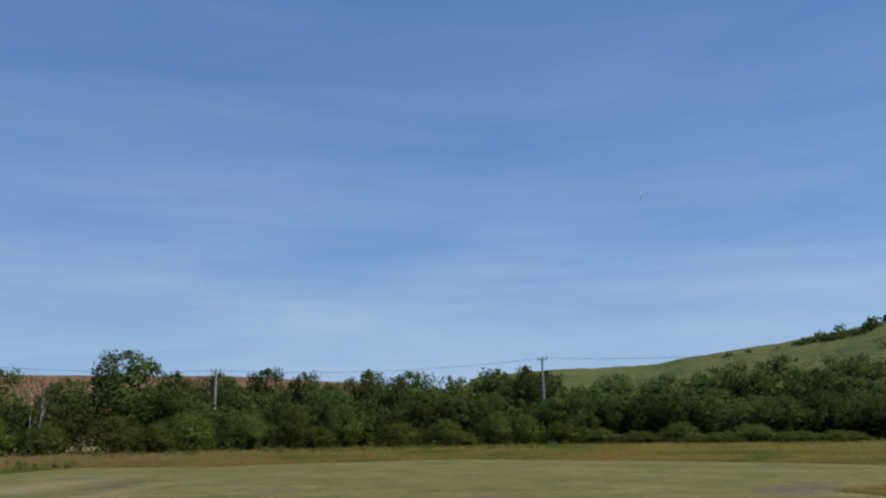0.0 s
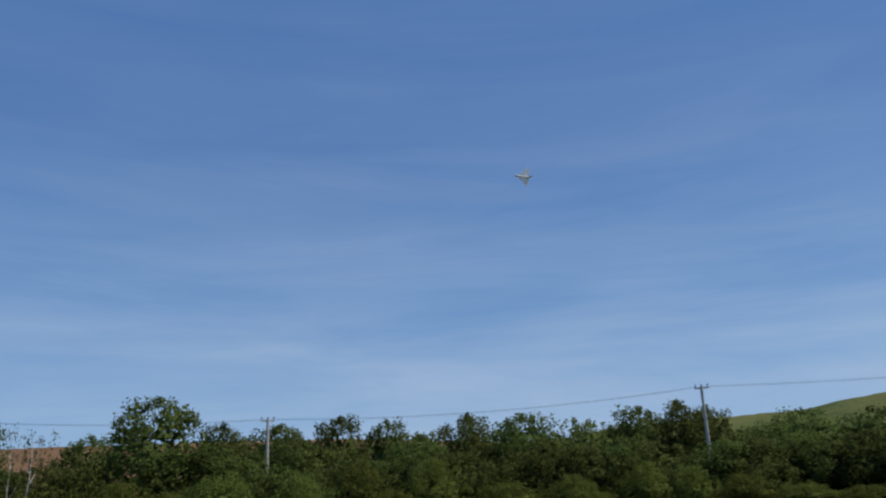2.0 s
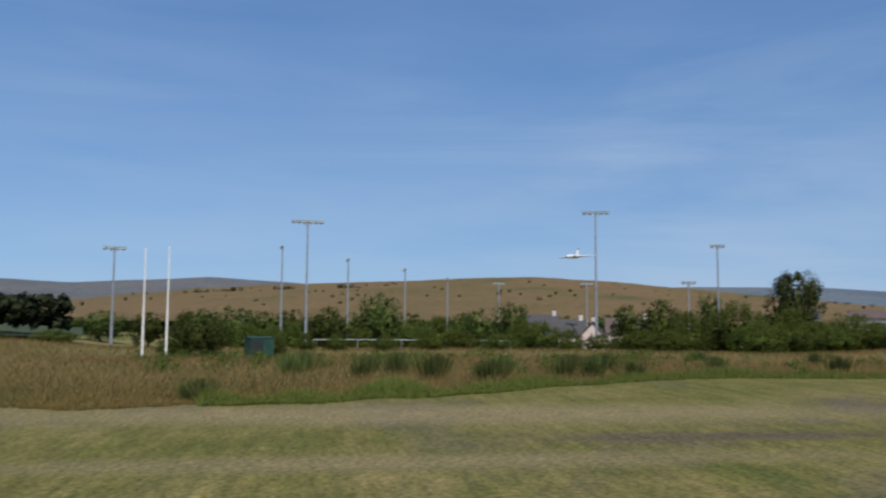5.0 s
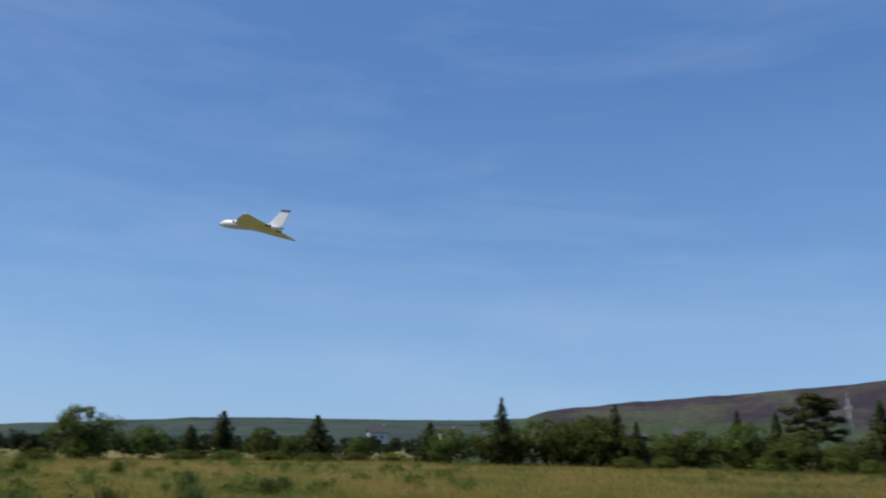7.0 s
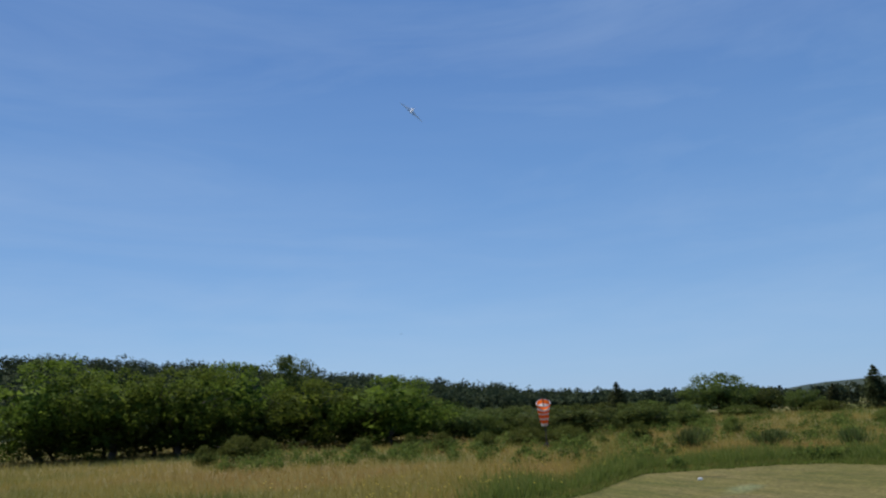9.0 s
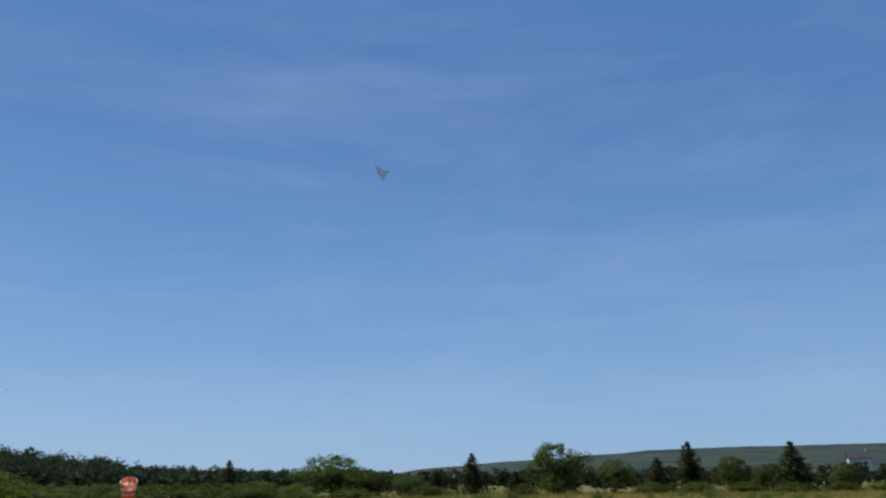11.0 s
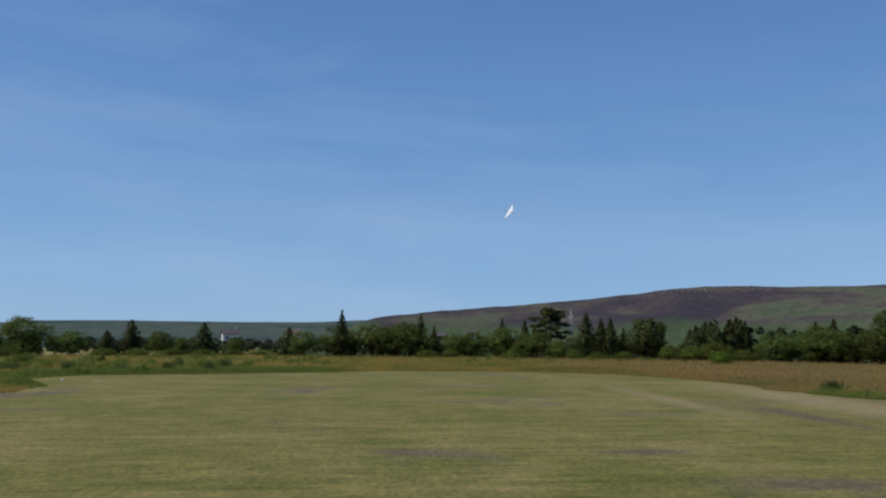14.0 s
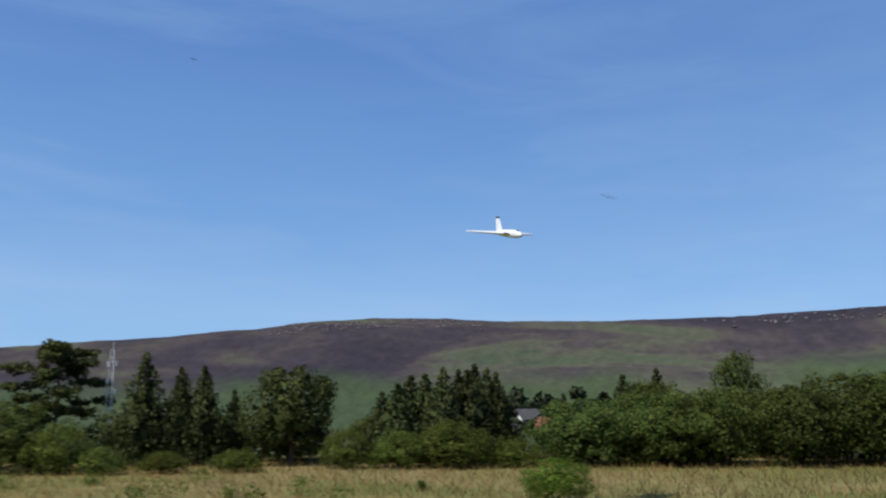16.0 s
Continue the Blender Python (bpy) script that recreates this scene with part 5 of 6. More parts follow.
TALL = "tall grey floodlight mast with a row of lamps"
LOW = "slender grey floodlight mast with a small lamp bar"
floodlight(290.06, 70, 10.62, 5, 0, TALL)
floodlight(269.47, 70, 9.68, 6, 10, TALL)
floodlight(298.29, 80, 8.39, 3, 0, TALL)
floodlight(296.36, 80, 4.90, 3, 0, LOW)
floodlight(309.31, 84, 6.13, 2, 0, LOW)
floodlight(267.75, 76, 7.88, 2, 75, LOW)
floodlight(272.40, 80, 7.06, 2, 75, LOW)
floodlight(276.49, 84, 6.36, 2, 75, LOW)
floodlight(279.55, 90, 5.70, 2, 75, LOW)
floodlight(283.26, 90, 5.19, 3, 0, LOW)
floodlight(289.47, 88, 5.10, 3, 0, LOW)
floodlight(303.44, 86, 5.40, 2, 0, LOW)
floodlight(315.52, 84, 10.26, 2, 40, LOW)
floodlight(315.84, 86, 10.11, 2, 40, LOW)
floodlight(316.67, 88, 8.88, 3, 0, LOW)
floodlight(256.72, 72, 7.07, 4, 0, TALL)


def utility_pole(az, d, top, turn):
    root = new("utility_pole")
    root.location = polar(az, d)
    root.rotation_euler = (0, 0, radians(-az + turn))
    tagged(root, "weathered wooden pole carrying overhead wires", "utility pole", "poles of the overhead line")
    bm = bmesh.new()
    rod(bm, (0, 0, 0), (0, 0, top), 0.15, 0.11, 10)
    part("pole", bm, M_WOODPOLE, root)
    bm = bmesh.new()
    box(bm, (1.1, 0.09, 0.10), Matrix.Translation((0, 0.12, top - 0.12)), 0.01)
    part("crossarm", bm, M_WOODPOLE, root)
    for x in (-0.48, 0.0, 0.48):
        bm = bmesh.new()
        rod(bm, (x, 0.12, top - 0.07), (x, 0.12, top + 0.10), 0.03)
        rod(bm, (x, 0.12, top + 0.10), (x, 0.12, top + 0.2), 0.055, 0.04)
        part("insulator", bm, M_BLACK, root)
    return polar(az, d, top)


tops = [utility_pole(313.62, 76, 9.45, 25), utility_pole(339.00, 66, 7.98, 10), utility_pole(9.36, 66, 8.98, -10)]
ends = tops + [polar(42, 82, 10.0)]
for p, q in zip(ends[:], ends[1:]):
    for off in (-0.4, 0.4):
        cu = bpy.data.curves.new("overhead_wire", "CURVE")
        cu.dimensions = "3D"
        cu.bevel_depth = 0.008
        sp = cu.splines.new("POLY")
        sp.points.add(16)
        side = Vector((-(q - p).y, (q - p).x, 0)).normalized() * off
        for i in range(17):
            f = i / 16
            w = p.lerp(q, f) + side - Vector((0, 0, 4 * 0.7 * f * (1 - f)))
            sp.points[i].co = (*w, 1)
        cu.materials.append(M_BLACK)
        tagged(new("overhead_wire", cu), "thin dark sagging overhead wire between poles", "wire", "overhead wires")


def goal_post(az, d, top):
    ob = new("goal_upright")
    z = ground_z(az, d)
    ob.location = polar(az, d, z)
    tagged(ob, "tall white upright of a rugby goal in tall grass", "goal post", "goal posts")
    bm = bmesh.new()
    rod(bm, (0, 0, 0), (0, 0, (top - z) * 0.45), 0.058, 0.054, 12)
    part("padded_base", bm, M_CLOTHWHITE, ob)
    bm = bmesh.new()
    rod(bm, (0, 0, (top - z) * 0.45), (0, 0, top - z), 0.040, 0.032, 12)
    rod(bm, (0, 0, top - z), (0, 0, top - z + 0.03), 0.032, 0.01, 12)
    part("upper_tube", bm, M_WHITE, ob)


goal_post(258.6, 40, 4.60)
goal_post(260.1, 40, 4.71)


def container(az, d):
    root = new("storage_container")
    root.location = polar(az, d, ground_z(az, d))
    root.rotation_euler = (0, 0, radians(-az + 20))
    tagged(root, "dark green steel storage container by the pitch", "container")
    bm = bmesh.new()
    box(bm, (1.25, 1.1, 1.0), Matrix.Translation((0, 0, 0.5)), 0.02)
    for k in range(9):
        box(bm, (0.05, 0.02, 0.9), Matrix.Translation((-0.5 + k * 0.125, -0.56, 0.5)))
    part("body", bm, M_GREENBOX, root)
    bm = bmesh.new()
    box(bm, (0.62, 0.02, 0.90), Matrix.Translation((-0.29, -0.585, 0.48)), 0.004)
    part("door", bm, M_BLACK, root)
    bm = bmesh.new()
    box(bm, (1.3, 1.15, 0.05), Matrix.Translation((0, 0, 1.03)), 0.01)
    part("roof", bm, M_GREENBOX, root)


container(266.2, 44)


def rail(az0, az1, d, n):
    root = new("pitch_rail")
    root.location = polar((az0 + az1) / 2, d)
    tagged(root, "low grey steel barrier rail round the pitch", "railing")
    o = root.location
    pts = []
    for k in range(n + 1):
        az = az0 + (az1 - az0) * k / n
        pts.append(polar(az, d, ground_z(az, d)) - o)
    for p in pts:
        bm = bmesh.new()
        rod(bm, p, p + Vector((0, 0, 0.95)), 0.03)
        part("post", bm, M_METAL, root)
    for p, q in zip(pts, pts[1:]):
        bm = bmesh.new()
        rod(bm, p + Vector((0, 0, 0.95)), q + Vector((0, 0, 0.95)), 0.028)
        part("bar", bm, M_METAL, root)


rail(270, 284, 64, 9)


def house(az, d, z, w, l, eaves, ridge, turn, wall, roof, label, windows=2):
    root = new("house")
    root.location = polar(az, d, z)
    root.rotation_euler = (0, 0, radians(-az + turn))
    tagged(root, label, "house", "village houses")
    bm = bmesh.new()
    v = [bm.verts.new(c) for c in ((-l / 2, -w / 2, 0), (l / 2, -w / 2, 0), (l / 2, w / 2, 0), (-l / 2, w / 2, 0), (-l / 2, -w / 2, eaves), (l / 2, -w / 2, eaves), (l / 2, w / 2, eaves), (-l / 2, w / 2, eaves), (-l / 2, 0, ridge - 0.06), (l / 2, 0, ridge - 0.06))]
    for f in ((0, 1, 5, 4), (2, 3, 7, 6), (1, 2, 6, 9, 5), (3, 0, 4, 8, 7)):
        bm.faces.new([v[i] for i in f])
    part("wall", bm, wall, root)
    for s in (-1, 1):
        bm = bmesh.new()
        sl = math.hypot(w / 2 + 0.25, (ridge - eaves) * (w / 2 + 0.25) / (w / 2))
        ang = math.degrees(math.atan2(ridge - eaves, w / 2))
        box(bm, (l + 0.4, sl, 0.09), Matrix.Translation((0, s * (w / 4 + 0.12), (eaves + ridge) / 2 - 0.02)) @ pose(0, 0, 0, -s * ang), 0.01)
        part("roof", bm, roof, root)
    bm = bmesh.new()
    cw = 0.1 * ridge
    box(bm, (cw, cw, ridge * 0.22), Matrix.Translation((l / 2 - cw * 1.3, 0, ridge + 0.04 * ridge)), 0.01)
    ch = part("chimney", bm, wall, root)
    bm = bmesh.new()
    rod(bm, (l / 2 - cw * 1.3, 0, ridge * 1.14), (l / 2 - cw * 1.3, 0, ridge * 1.2), cw * 0.25)
    part("chimney_pot", bm, M_TILE, ch)
    for k in range(windows):
        x = -l / 2 + l * (k + 0.5) / windows
        bm = bmesh.new()
        box(bm, (eaves * 0.32, 0.06, eaves * 0.36), Matrix.Translation((x, -w / 2 - 0.02, eaves * 0.55)), 0.01)
        wn = part("window", bm, M_WHITE, root)
        bm = bmesh.new()
        box(bm, (eaves * 0.26, 0.02, eaves * 0.30), Matrix.Translation((x, -w / 2 - 0.055, eaves * 0.55)))
        part("pane", bm, M_GLASS, wn)


GZ = -2.85
house(289.9, 88, GZ, 2.6, 2.0, 2.3, 3.7, 88, M_PINK, M_SLATE, "small pale rendered house end with a pointed gable")
house(288.0, 92, GZ, 4.0, 4.4, 2.3, 3.9, 8, M_RENDER, M_SLATE, "house with pale walls and a grey slate roof", 3)
house(292.3, 100, GZ, 4.4, 5.2, 2.5, 4.1, 4, M_PINK, M_TILE, "low house with a long brown tiled roof", 3)
house(286.2, 108, GZ, 4.4, 5.0, 2.6, 4.4, -4, M_RENDER, M_SLATE, "far house with a dark slate roof", 3)
house(265.0, 92, GZ, 3.0, 2.0, 2.4, 3.6, 60, M_RENDER, M_SLATE, "white walled house half hidden by trees", 1)
house(246.5, 95, -0.1, 3.0, 4.6, 1.2, 2.2, 6, M_RENDER, M_SLATE, "long low white building among bushes", 3)
house(303.5, 140, -0.5, 4, 5, 2.0, 3.4, 10, M_RENDER, M_SLATE, "far village house with a grey roof", 2)
house(307.5, 145, -0.5, 4, 6, 2.0, 3.2, -8, M_RENDER, M_TILE, "far village house with a brown roof", 2)
house(216.6, 65, moor_z(216.6, 65) - 0.2, 0.8, 1.0, 0.42, 0.75, 15, M_WHITE, M_SLATE, "white village house beyond the conifers", 2)
house(218.4, 66, moor_z(218.4, 66) - 0.2, 0.5, 0.5, 0.45, 0.7, -20, M_RENDER, M_REDTILE, "village house with a bright red tiled roof", 2)
house(217.6, 67.5, moor_z(217.6, 67.5) - 0.45, 0.8, 0.9, 0.45, 0.8, 30, M_WHITE, M_SLATE, "white village house with a grey roof", 2)
house(186.6, 70, moor_z(186.6, 70) - 0.15, 0.8, 1.5, 0.5, 0.8, 5, M_SLATE, M_SLATE, "long grey farm building below the moor", 3)
house(189.7, 70, moor_z(189.7, 70) - 0.15, 0.8, 1.2, 0.5, 0.9, -5, M_RENDER, M_SLATE, "white farm house below the moor", 2)
house(168.4, 138, 1.0, 2.4, 3.0, 1.8, 2.7, 6, M_RENDER, M_SLATE, "far white farmhouse under the pasture ridge", 2)
house(173.4, 136, 0.9, 2.4, 2.8, 1.7, 2.6, 10, M_RENDER, M_TILE, "far white cottage with a brown roof", 2)


def lattice_mast(az, d, top):
    root = new("radio_mast")
    root.location = polar(az, d)
    tagged(root, "pale lattice radio mast with white panel antennas", "radio mast")
    legs = []
    for k in range(3):
        a = k * 2.0944
        bm = bmesh.new()
        rod(bm, (math.cos(a) * 0.22, math.sin(a) * 0.22, 0), (math.cos(a) * 0.09, math.sin(a) * 0.09, top), 0.015, 0.010, 6)
        part("leg", bm, M_LAMPHEAD, root)
    n = 14
    bm = bmesh.new()
    for i in range(n):
        z0, z1 = top * i / n, top * (i + 1) / n
        r0, r1 = 0.22 - 0.13 * i / n, 0.22 - 0.13 * (i + 1) / n
        for k in range(3):
            a, b = k * 2.0944, (k + 1) * 2.0944
            rod(bm, (math.cos(a) * r0, math.sin(a) * r0, z0), (math.cos(b) * r1, math.sin(b) * r1, z1), 0.007, 0.007, 4)
            rod(bm, (math.cos(a) * r1, math.sin(a) * r1, z1), (math.cos(b) * r1, math.sin(b) * r1, z1), 0.006, 0.006, 4)
    part("bracing", bm, M_LAMPHEAD, root)
    for k, (zz, s) in enumerate(((0.87, 1), (0.88, -1), (0.72, 1), (0.62, -1), (0.61, 1))):
        bm = bmesh.new()
        box(bm, (0.06, 0.05, 0.24), Matrix.Translation((s * 0.17, 0.06, top * zz)), 0.010)
        part("antenna", bm, M_WHITE, root)
    bm = bmesh.new()
    rod(bm, (0, 0, top), (0, 0, top + 0.35), 0.012)
    part("spike", bm, M_LAMPHEAD, root)


lattice_mast(200.0, 60, 4.75)


def windsock(az, d):
    """Hangs nearly limp, its mouth tipped towards the flying field."""
    root = new("windsock")
    root.location = polar(az, d)
    root.rotation_euler = (0, 0, radians(-90 - az))
    tagged(root, "orange and white striped windsock drooping on a thin pole", "windsock")
    bm = bmesh.new()
    rod(bm, (-0.10, 0.04, 0), (-0.13, 0, 1.68), 0.022, 0.016, 8)
    part("pole", bm, M_BARK, root)
    for q in (0.3, 2.4, 4.5):
        bm = bmesh.new()
        rod(bm, (-0.10 + math.cos(q) * 0.22, 0.04 + math.sin(q) * 0.22, 0), (-0.10, 0.04, 0.30), 0.018, 0.018, 6)
        part("foot", bm, M_BARK, root)
    rings, seg, n = [], 24, 28
    c = Vector((0.02, 0, 1.49))
    for i in range(n + 1):
        f = i / n
        tilt = radians(33 - 28 * smooth(0.05, 0.6, f))
        axis = Vector((-math.sin(tilt), 0, -math.cos(tilt)))
        up = Vector((math.cos(tilt), 0, -math.sin(tilt)))
        r = 0.215 * (1 - 0.56 * f) * (1 + 0.03 * math.sin(f * 21))
        fold = 0.03 + 0.13 * f
        rings.append([c + (up * math.cos(2 * math.pi * k / seg) + Vector((0, 1, 0)) * math.sin(2 * math.pi * k / seg)) * r * (1 + fold * math.sin(k * 1.05 + f * 4)) for k in range(seg)])
        c = c + axis * 0.0265
    bm = bmesh.new()
    for k in range(seg):
        rod(bm, rings[0][k], rings[0][(k + 1) % seg], 0.012, 0.012, 6)
    part("hoop", bm, M_METAL, root)
    cuts = (0, 5, 9, 13, 15, 19, 21, 25, 28)
    for band, (lo, hi) in enumerate(zip(cuts, cuts[1:])):
        vs, fs = [], []
        for i in range(lo, hi + 1):
            vs += rings[i]
        for i in range(hi - lo):
            for k in range(seg):
                a, b = i * seg + k, i * seg + (k + 1) % seg
                fs.append((a, b, b + seg, a + seg))
        mesh_object("sock_band", vs, fs, M_ORANGE if band % 2 == 0 else M_SOCKWHITE, root, shade=True)


windsock(120.4, 24)


def rocks():
    """Pale outcrops along the crest of the moor."""
    rng = random.Random(8)
    bm = bmesh.new()
    for k in range(170):
        az = rng.choice((rng.gauss(209.5, 2.2), rng.uniform(205, 216), rng.uniform(226, 238)))
        r = rng.uniform(77.0, 77.95)
        p, z = polar(az, r), moor_z(az, r) - 0.005
        m = Matrix.Translation((p.x, p.y, z)) @ Matrix.Diagonal((rng.uniform(0.04, 0.20), rng.uniform(0.04, 0.2), rng.uniform(0.02, 0.05), 1))
        bmesh.ops.create_icosphere(bm, subdivisions=1, radius=1.0, matrix=m)
    me = bpy.data.meshes.new("outcrops")
    bm.to_mesh(me)
    bm.free()
    me.materials.append(M_ROCK)
    tagged(new("outcrops", me), "pale rocks scattered along the moor crest", "rocks", kind="stuff")


rocks()


# ---- the model aircraft ----
def loft(bm, sections):
    rings = [[bm.verts.new(p) for p in s] for s in sections]
    for a, b in zip(rings, rings[1:]):
        n = len(a)
        for k in range(n):
            bm.faces.new((a[k], a[(k + 1) % n], b[(k + 1) % n], b[k]))
    bm.faces.new(rings[0][::-1])
    bm.faces.new(rings[-1])


def aircraft():
    root = new("model_aircraft")
    tagged(root, "white delta-winged radio-controlled model jet in flight", "model aircraft")
    # fuselage along y, nose forward
    prof = ((0.80, 0.004, -0.012), (0.78, 0.030, -0.010), (0.72, 0.058, -0.004), (0.62, 0.078, 0.0), (0.48, 0.088, 0.004), (0.25, 0.088, 0.006), (0.0, 0.082, 0.006), (-0.3, 0.070, 0.006), (-0.52, 0.048, 0.008), (-0.66, 0.014, 0.012))
    bm = bmesh.new()
    loft(bm, [[(math.cos(2 * math.pi * k / 18) * r, y, zc + math.sin(2 * math.pi * k / 18) * r) for k in range(18)] for y, r, zc in prof])
    bmesh.ops.recalc_face_normals(bm, faces=bm.faces)
    part("fuselage", bm, M_PLANE, root, shade=True)
    # wings: kinked leading edge, thick root, thin tip
    for s, nm in ((-1, "wing"), (1, "wing")):
        bm = bmesh.new()
        stations = ((0.04, 0.40, -0.44, 0.110), (0.16, 0.34, -0.44, 0.100), (0.26, 0.22, -0.44, 0.078), (0.48, 0.02, -0.435, 0.056), (0.66, -0.20, -0.43, 0.040), (0.78, -0.33, -0.425, 0.026), (0.80, -0.37, -0.415, 0.018))
        secs = []
        for x, le, te, th in stations:
            c = le - te
            ring = []
            for f, g in ((0, 0), (0.08, 0.55), (0.25, 0.95), (0.5, 0.9), (0.8, 0.35), (1, 0.03)):
                ring.append((s * x, le - c * f, th / 2 * g + 0.006))
            for f, g in ((1, -0.03), (0.8, -0.35), (0.5, -0.9), (0.25, -0.95), (0.08, -0.55)):
                ring.append((s * x, le - c * f, th / 2 * g + 0.006))
            secs.append(ring)
        loft(bm, secs)
        bmesh.ops.recalc_face_normals(bm, faces=bm.faces)
        w = part(nm, bm, M_PLANE, root, shade=False)
        # control surface gap along the trailing edge
        bm = bmesh.new()
        box(bm, (0.5, 0.003, 0.010), Matrix.Translation((s * 0.42, -0.352, 0.016)))
        part("hinge_line", bm, M_PLANEDARK, w, "dark elevon hinge line")
        bm = bmesh.new()
        loft(bm, [[(s * 0.17 + math.cos(2 * math.pi * k / 12) * 0.030, y, math.sin(2 * math.pi * k / 12) * r) for k in range(12)] for y, r in ((-0.40, 0.026), (-0.48, 0.020))])
        part("exhaust", bm, M_PLANEDARK, w, "dark jet exhaust")
        bm = bmesh.new()
        box(bm, (0.13, 0.02, 0.032), Matrix.Translation((s * 0.165, 0.356, 0.006)) @ pose(0, 0, 0, 0, 0, s * -20), 0.006)
        part("intake", bm, M_PLANEDARK, w, "dark engine intake slot")
    bm = bmesh.new()
    loft(bm, [[(-0.016, -0.30, 0.05), (0.016, -0.30, 0.05), (0.010, -0.62, 0.05), (-0.010, -0.62, 0.05)], [(-0.008, -0.50, 0.32), (0.008, -0.50, 0.32), (0.005, -0.70, 0.32), (-0.005, -0.70, 0.32)]])
    bmesh.ops.recalc_face_normals(bm, faces=bm.faces)
    fin = part("fin", bm, M_PLANE, root)
    bm = bmesh.new()
    loft(bm, [[(-0.009, -0.50, 0.322), (0.009, -0.50, 0.322), (0.006, -0.705, 0.322), (-0.006, -0.705, 0.322)], [(-0.007, -0.52, 0.365), (0.007, -0.52, 0.365), (0.005, -0.71, 0.365), (-0.005, -0.71, 0.365)]])
    bmesh.ops.recalc_face_normals(bm, faces=bm.faces)
    part("fin_tip", bm, M_PLANEDARK, fin, "dark blue-black fin tip")
    bm = bmesh.new()
    bmesh.ops.create_uvsphere(bm, u_segments=14, v_segments=8, radius=1.0, matrix=Matrix.Translation((0, 0.60, 0.062)) @ Matrix.Diagonal((0.036, 0.065, 0.034, 1)))
    part("canopy", bm, M_PLANEDARK, root, "small dark cockpit canopy", True)
    bm = bmesh.new()
    bmesh.ops.create_uvsphere(bm, u_segments=12, v_segments=8, radius=1.0, matrix=Matrix.Translation((0, 0.755, -0.022)) @ Matrix.Diagonal((0.036, 0.045, 0.026, 1)))
    part("nose_cone", bm, M_PLANEDARK, root, "dark underside of the nose", True)
    return root


def bird(size, label):
    root = new("bird")
    tagged(root, label, "bird", "birds in the sky")
    bm = bmesh.new()
    bmesh.ops.create_uvsphere(bm, u_segments=10, v_segments=6, radius=1.0, matrix=Matrix.Diagonal((size * 0.12, size * 0.38, size * 0.11, 1)))
    part("body", bm, M_BIRD, root, shade=True)
    for s in (-1, 1):
        vs = [(0, 0.12, 0.02), (s * 0.45, 0.16, 0.12), (s * 0.95, -0.05, 0.05), (s * 0.45, -0.10, 0.10), (0, -0.12, 0.02)]
        vs = [Vector(v) * size for v in vs]
        dn = Vector((0, 0, -0.02 * size))
        me_v = vs + [v + dn for v in vs]
        fs = [(0, 1, 2, 3, 4), (9, 8, 7, 6, 5)] + [(k, k + 5, (k + 1) % 5 + 5, (k + 1) % 5) for k in range(5)]
        mesh_object("wing", me_v, fs, M_BIRD, root)
    return root


plane = aircraft()
far_bird = bird(0.16, "small dark swallow gliding over the far trees")
high_bird = bird(0.085, "small dark swallow high over the moor")
near_bird = bird(0.055, "dark swallow passing over the field")


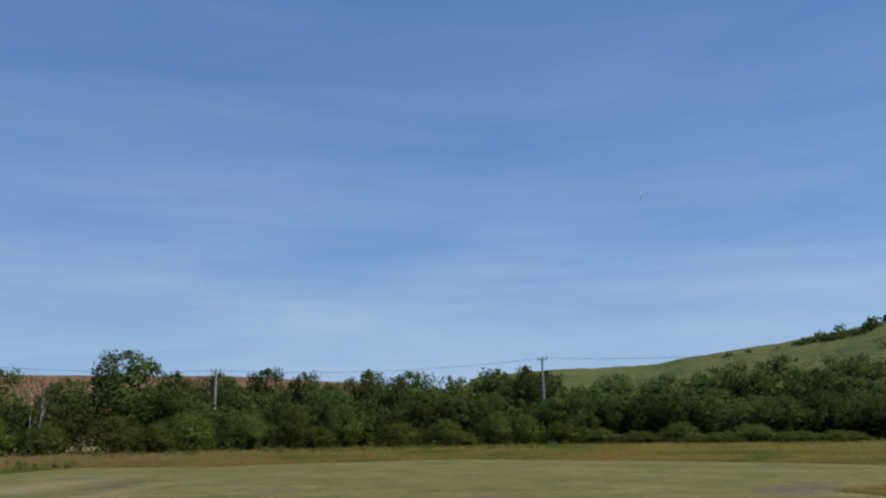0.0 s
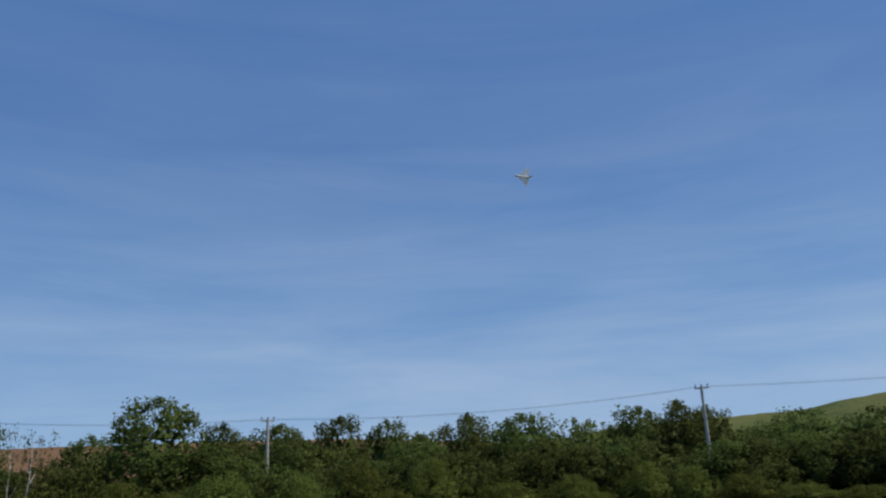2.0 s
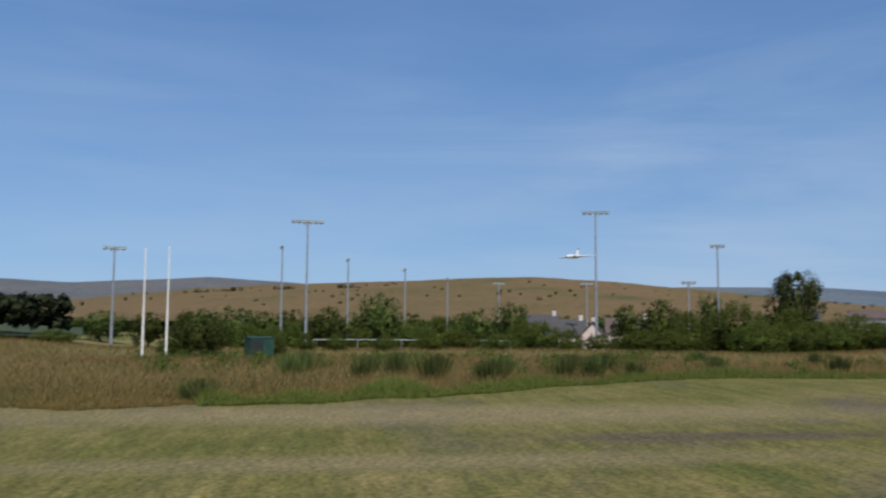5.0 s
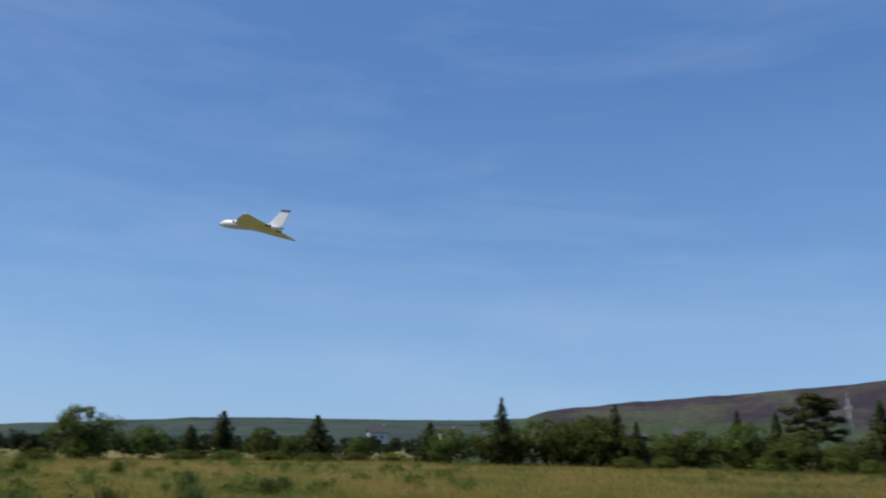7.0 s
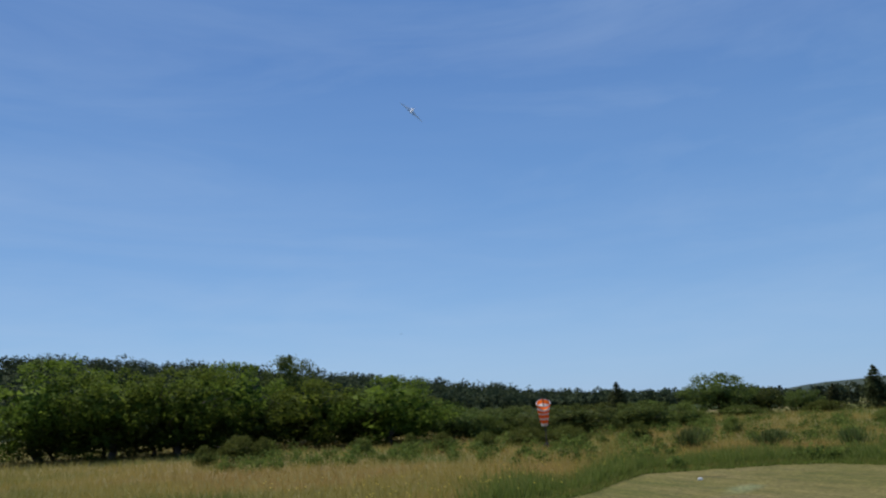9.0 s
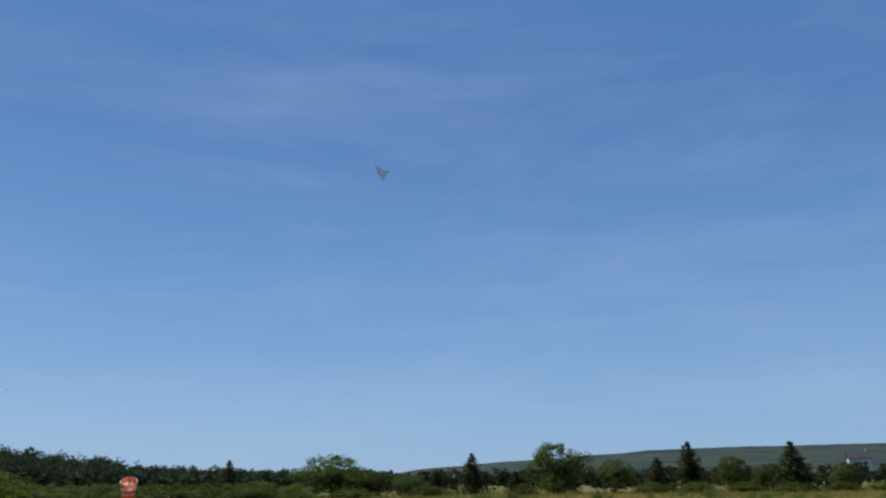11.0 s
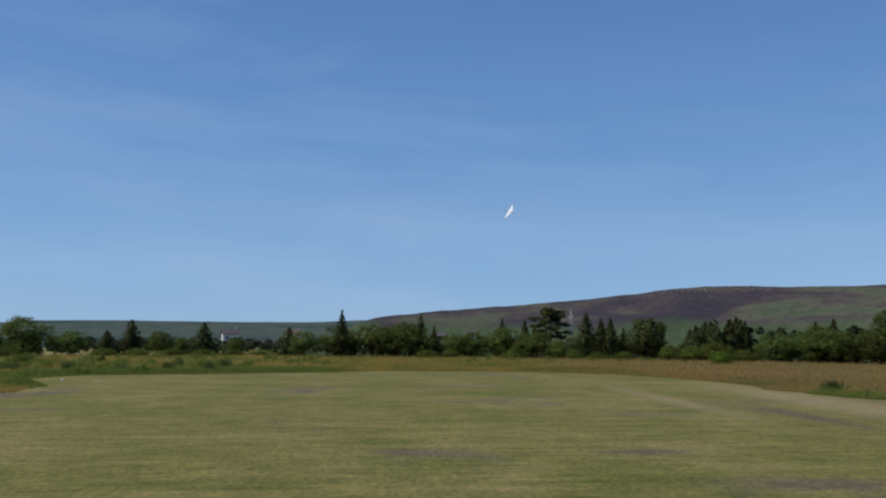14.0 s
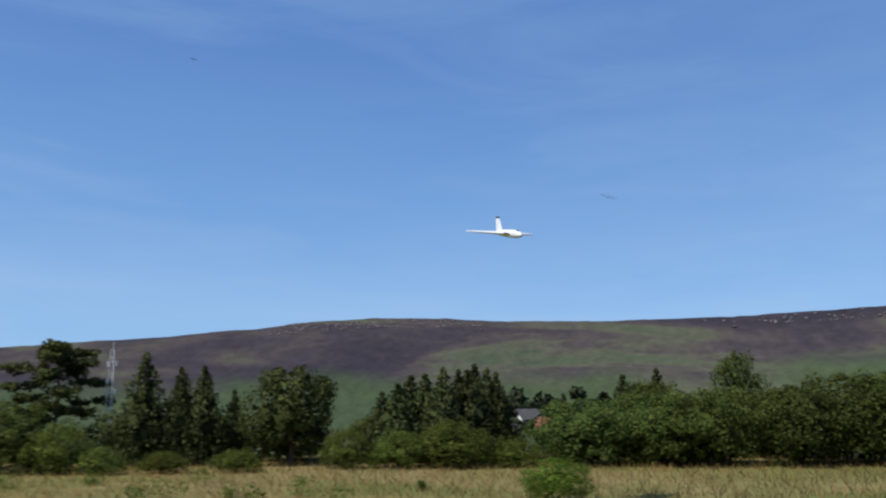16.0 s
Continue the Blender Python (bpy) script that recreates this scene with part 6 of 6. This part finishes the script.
def motions():
    walk(plane, [
        (0, pose(25.28, 74.74, 29.84, -93.3, -77.6, -98.5)),
        (0.5, pose(23.84, 67.04, 28.31, -88.4, -79.6, -111.0)),
        (1, pose(19.15, 59.77, 27.29, -66.0, -83.1, -139.7)),
        (1.5, pose(9.96, 56.19, 27.07, -156.6, -68.7, -65.7)),
        (2, pose(-1.81, 60.51, 26.31, 134.3, -81.6, -28.5)),
        (2.5, pose(-13.87, 49.08, 19.87, -53.3, -69.9, -172.1)),
        (3, pose(-24.40, 46.56, 17.63, -30.7, -57.1, -162.5)),
        (3.5, pose(-27.98, 35.56, 14.32, -36.9, -53.9, -136.5)),
        (4, pose(-29.86, 27.28, 10.82, -26.9, -38.7, -130.4)),
        (4.5, pose(-29.47, 18.65, 6.47, -18.9, -13.8, -127.9)),
        (5, pose(-31.03, 10.19, 3.98, -2.3, 2.5, -128.6)),
        (5.2, pose(-24.77, 4.91, 3.57, -4.7, 2.6, -123.9)),
        (7.3, pose(9.80, -13.56, 6.28, 14.1, 7.2, -100.0)),
        (7.5, pose(14.56, -13.35, 7.12, 18.0, 10.5, -94.7)),
        (7.7, pose(19.20, -13.29, 8.56, 19.9, 13.6, -89.6)),
        (8, pose(23.82, -12.17, 10.28, 23.6, 17.0, -87.4)),
        (8.2, pose(25.98, -11.03, 11.39, 25.8, 24.2, -86.1)),
        (10.3, pose(46.04, -31.54, 23.85, 40.1, 53.2, -131.2)),
        (10.5, pose(44.25, -34.75, 24.03, 42.0, 56.0, -136.2)),
        (11, pose(40.07, -43.06, 24.54, 47.1, 63.0, -148.7)),
        (11.5, pose(34.14, -51.41, 24.40, 41.4, 77.7, 171.3)),
        (12, pose(22.16, -51.85, 20.64, -7.5, 63.9, 69.3)),
        (12.5, pose(13.32, -61.55, 20.51, -20.7, 62.7, 49.8)),
        (13, pose(2.74, -56.60, 17.58, -18.2, 58.0, 32.8)),
        (13.5, pose(-6.39, -50.88, 15.10, -12.6, 58.1, 18.6)),
        (14, pose(-13.62, -51.96, 14.04, -15.5, 59.3, 3.8)),
        (14.5, pose(-17.29, -47.60, 12.24, -22.0, 33.0, -19.5)),
        (15, pose(-18.67, -43.21, 9.94, -16.0, 9.3, -20.6)),
        (15.5, pose(-19.55, -36.20, 7.45, -14.5, -14.0, -10.7)),
        (16, pose(-23.97, -32.79, 5.89, -13.8, 0.5, -15.1)),
    ])
    walk(far_bird, [
        (0, pose(*polar(120, 60, 6.4), 0, 0, 60)),
        (7.7, pose(*polar(113.96, 60, 6.64), 0, 0, 70)),
        (8, pose(*polar(112.77, 60, 6.86), 0, 0, 80)),
        (8.2, pose(*polar(112.23, 60, 6.90), 0, 0, 80)),
        (10.3, pose(*polar(111.2, 60, 7.36), 0, 0, 60)),
        (11, pose(*polar(112.85, 60, 7.30), 0, 0, -40)),
        (16, pose(*polar(125, 60, 8.5), 0, 0, -60)),
    ])
    walk(high_bird, [
        (0, pose(*polar(190, 40, 14.5), 0, 0, 30)),
        (14, pose(*polar(204.2, 40, 13.27), 0, 0, 60)),
        (14.5, pose(*polar(202.65, 40, 13.18), 0, 0, 60)),
        (15, pose(*polar(201.7, 40, 11.98), 0, 0, 40)),
        (15.5, pose(*polar(203.4, 40, 10.98), 0, 0, 20)),
        (16, pose(*polar(206.5, 40, 9.63), 0, 0, 10)),
    ])
    walk(near_bird, [
        (0, pose(*polar(235, 52, 9.0), 0, 0, 30)),
        (15.6, pose(*polar(226, 44, 5.6), 0, 0, 20)),
        (16, pose(*polar(217.1, 30, 3.86), 0, 0, -30)),
    ])


motions()
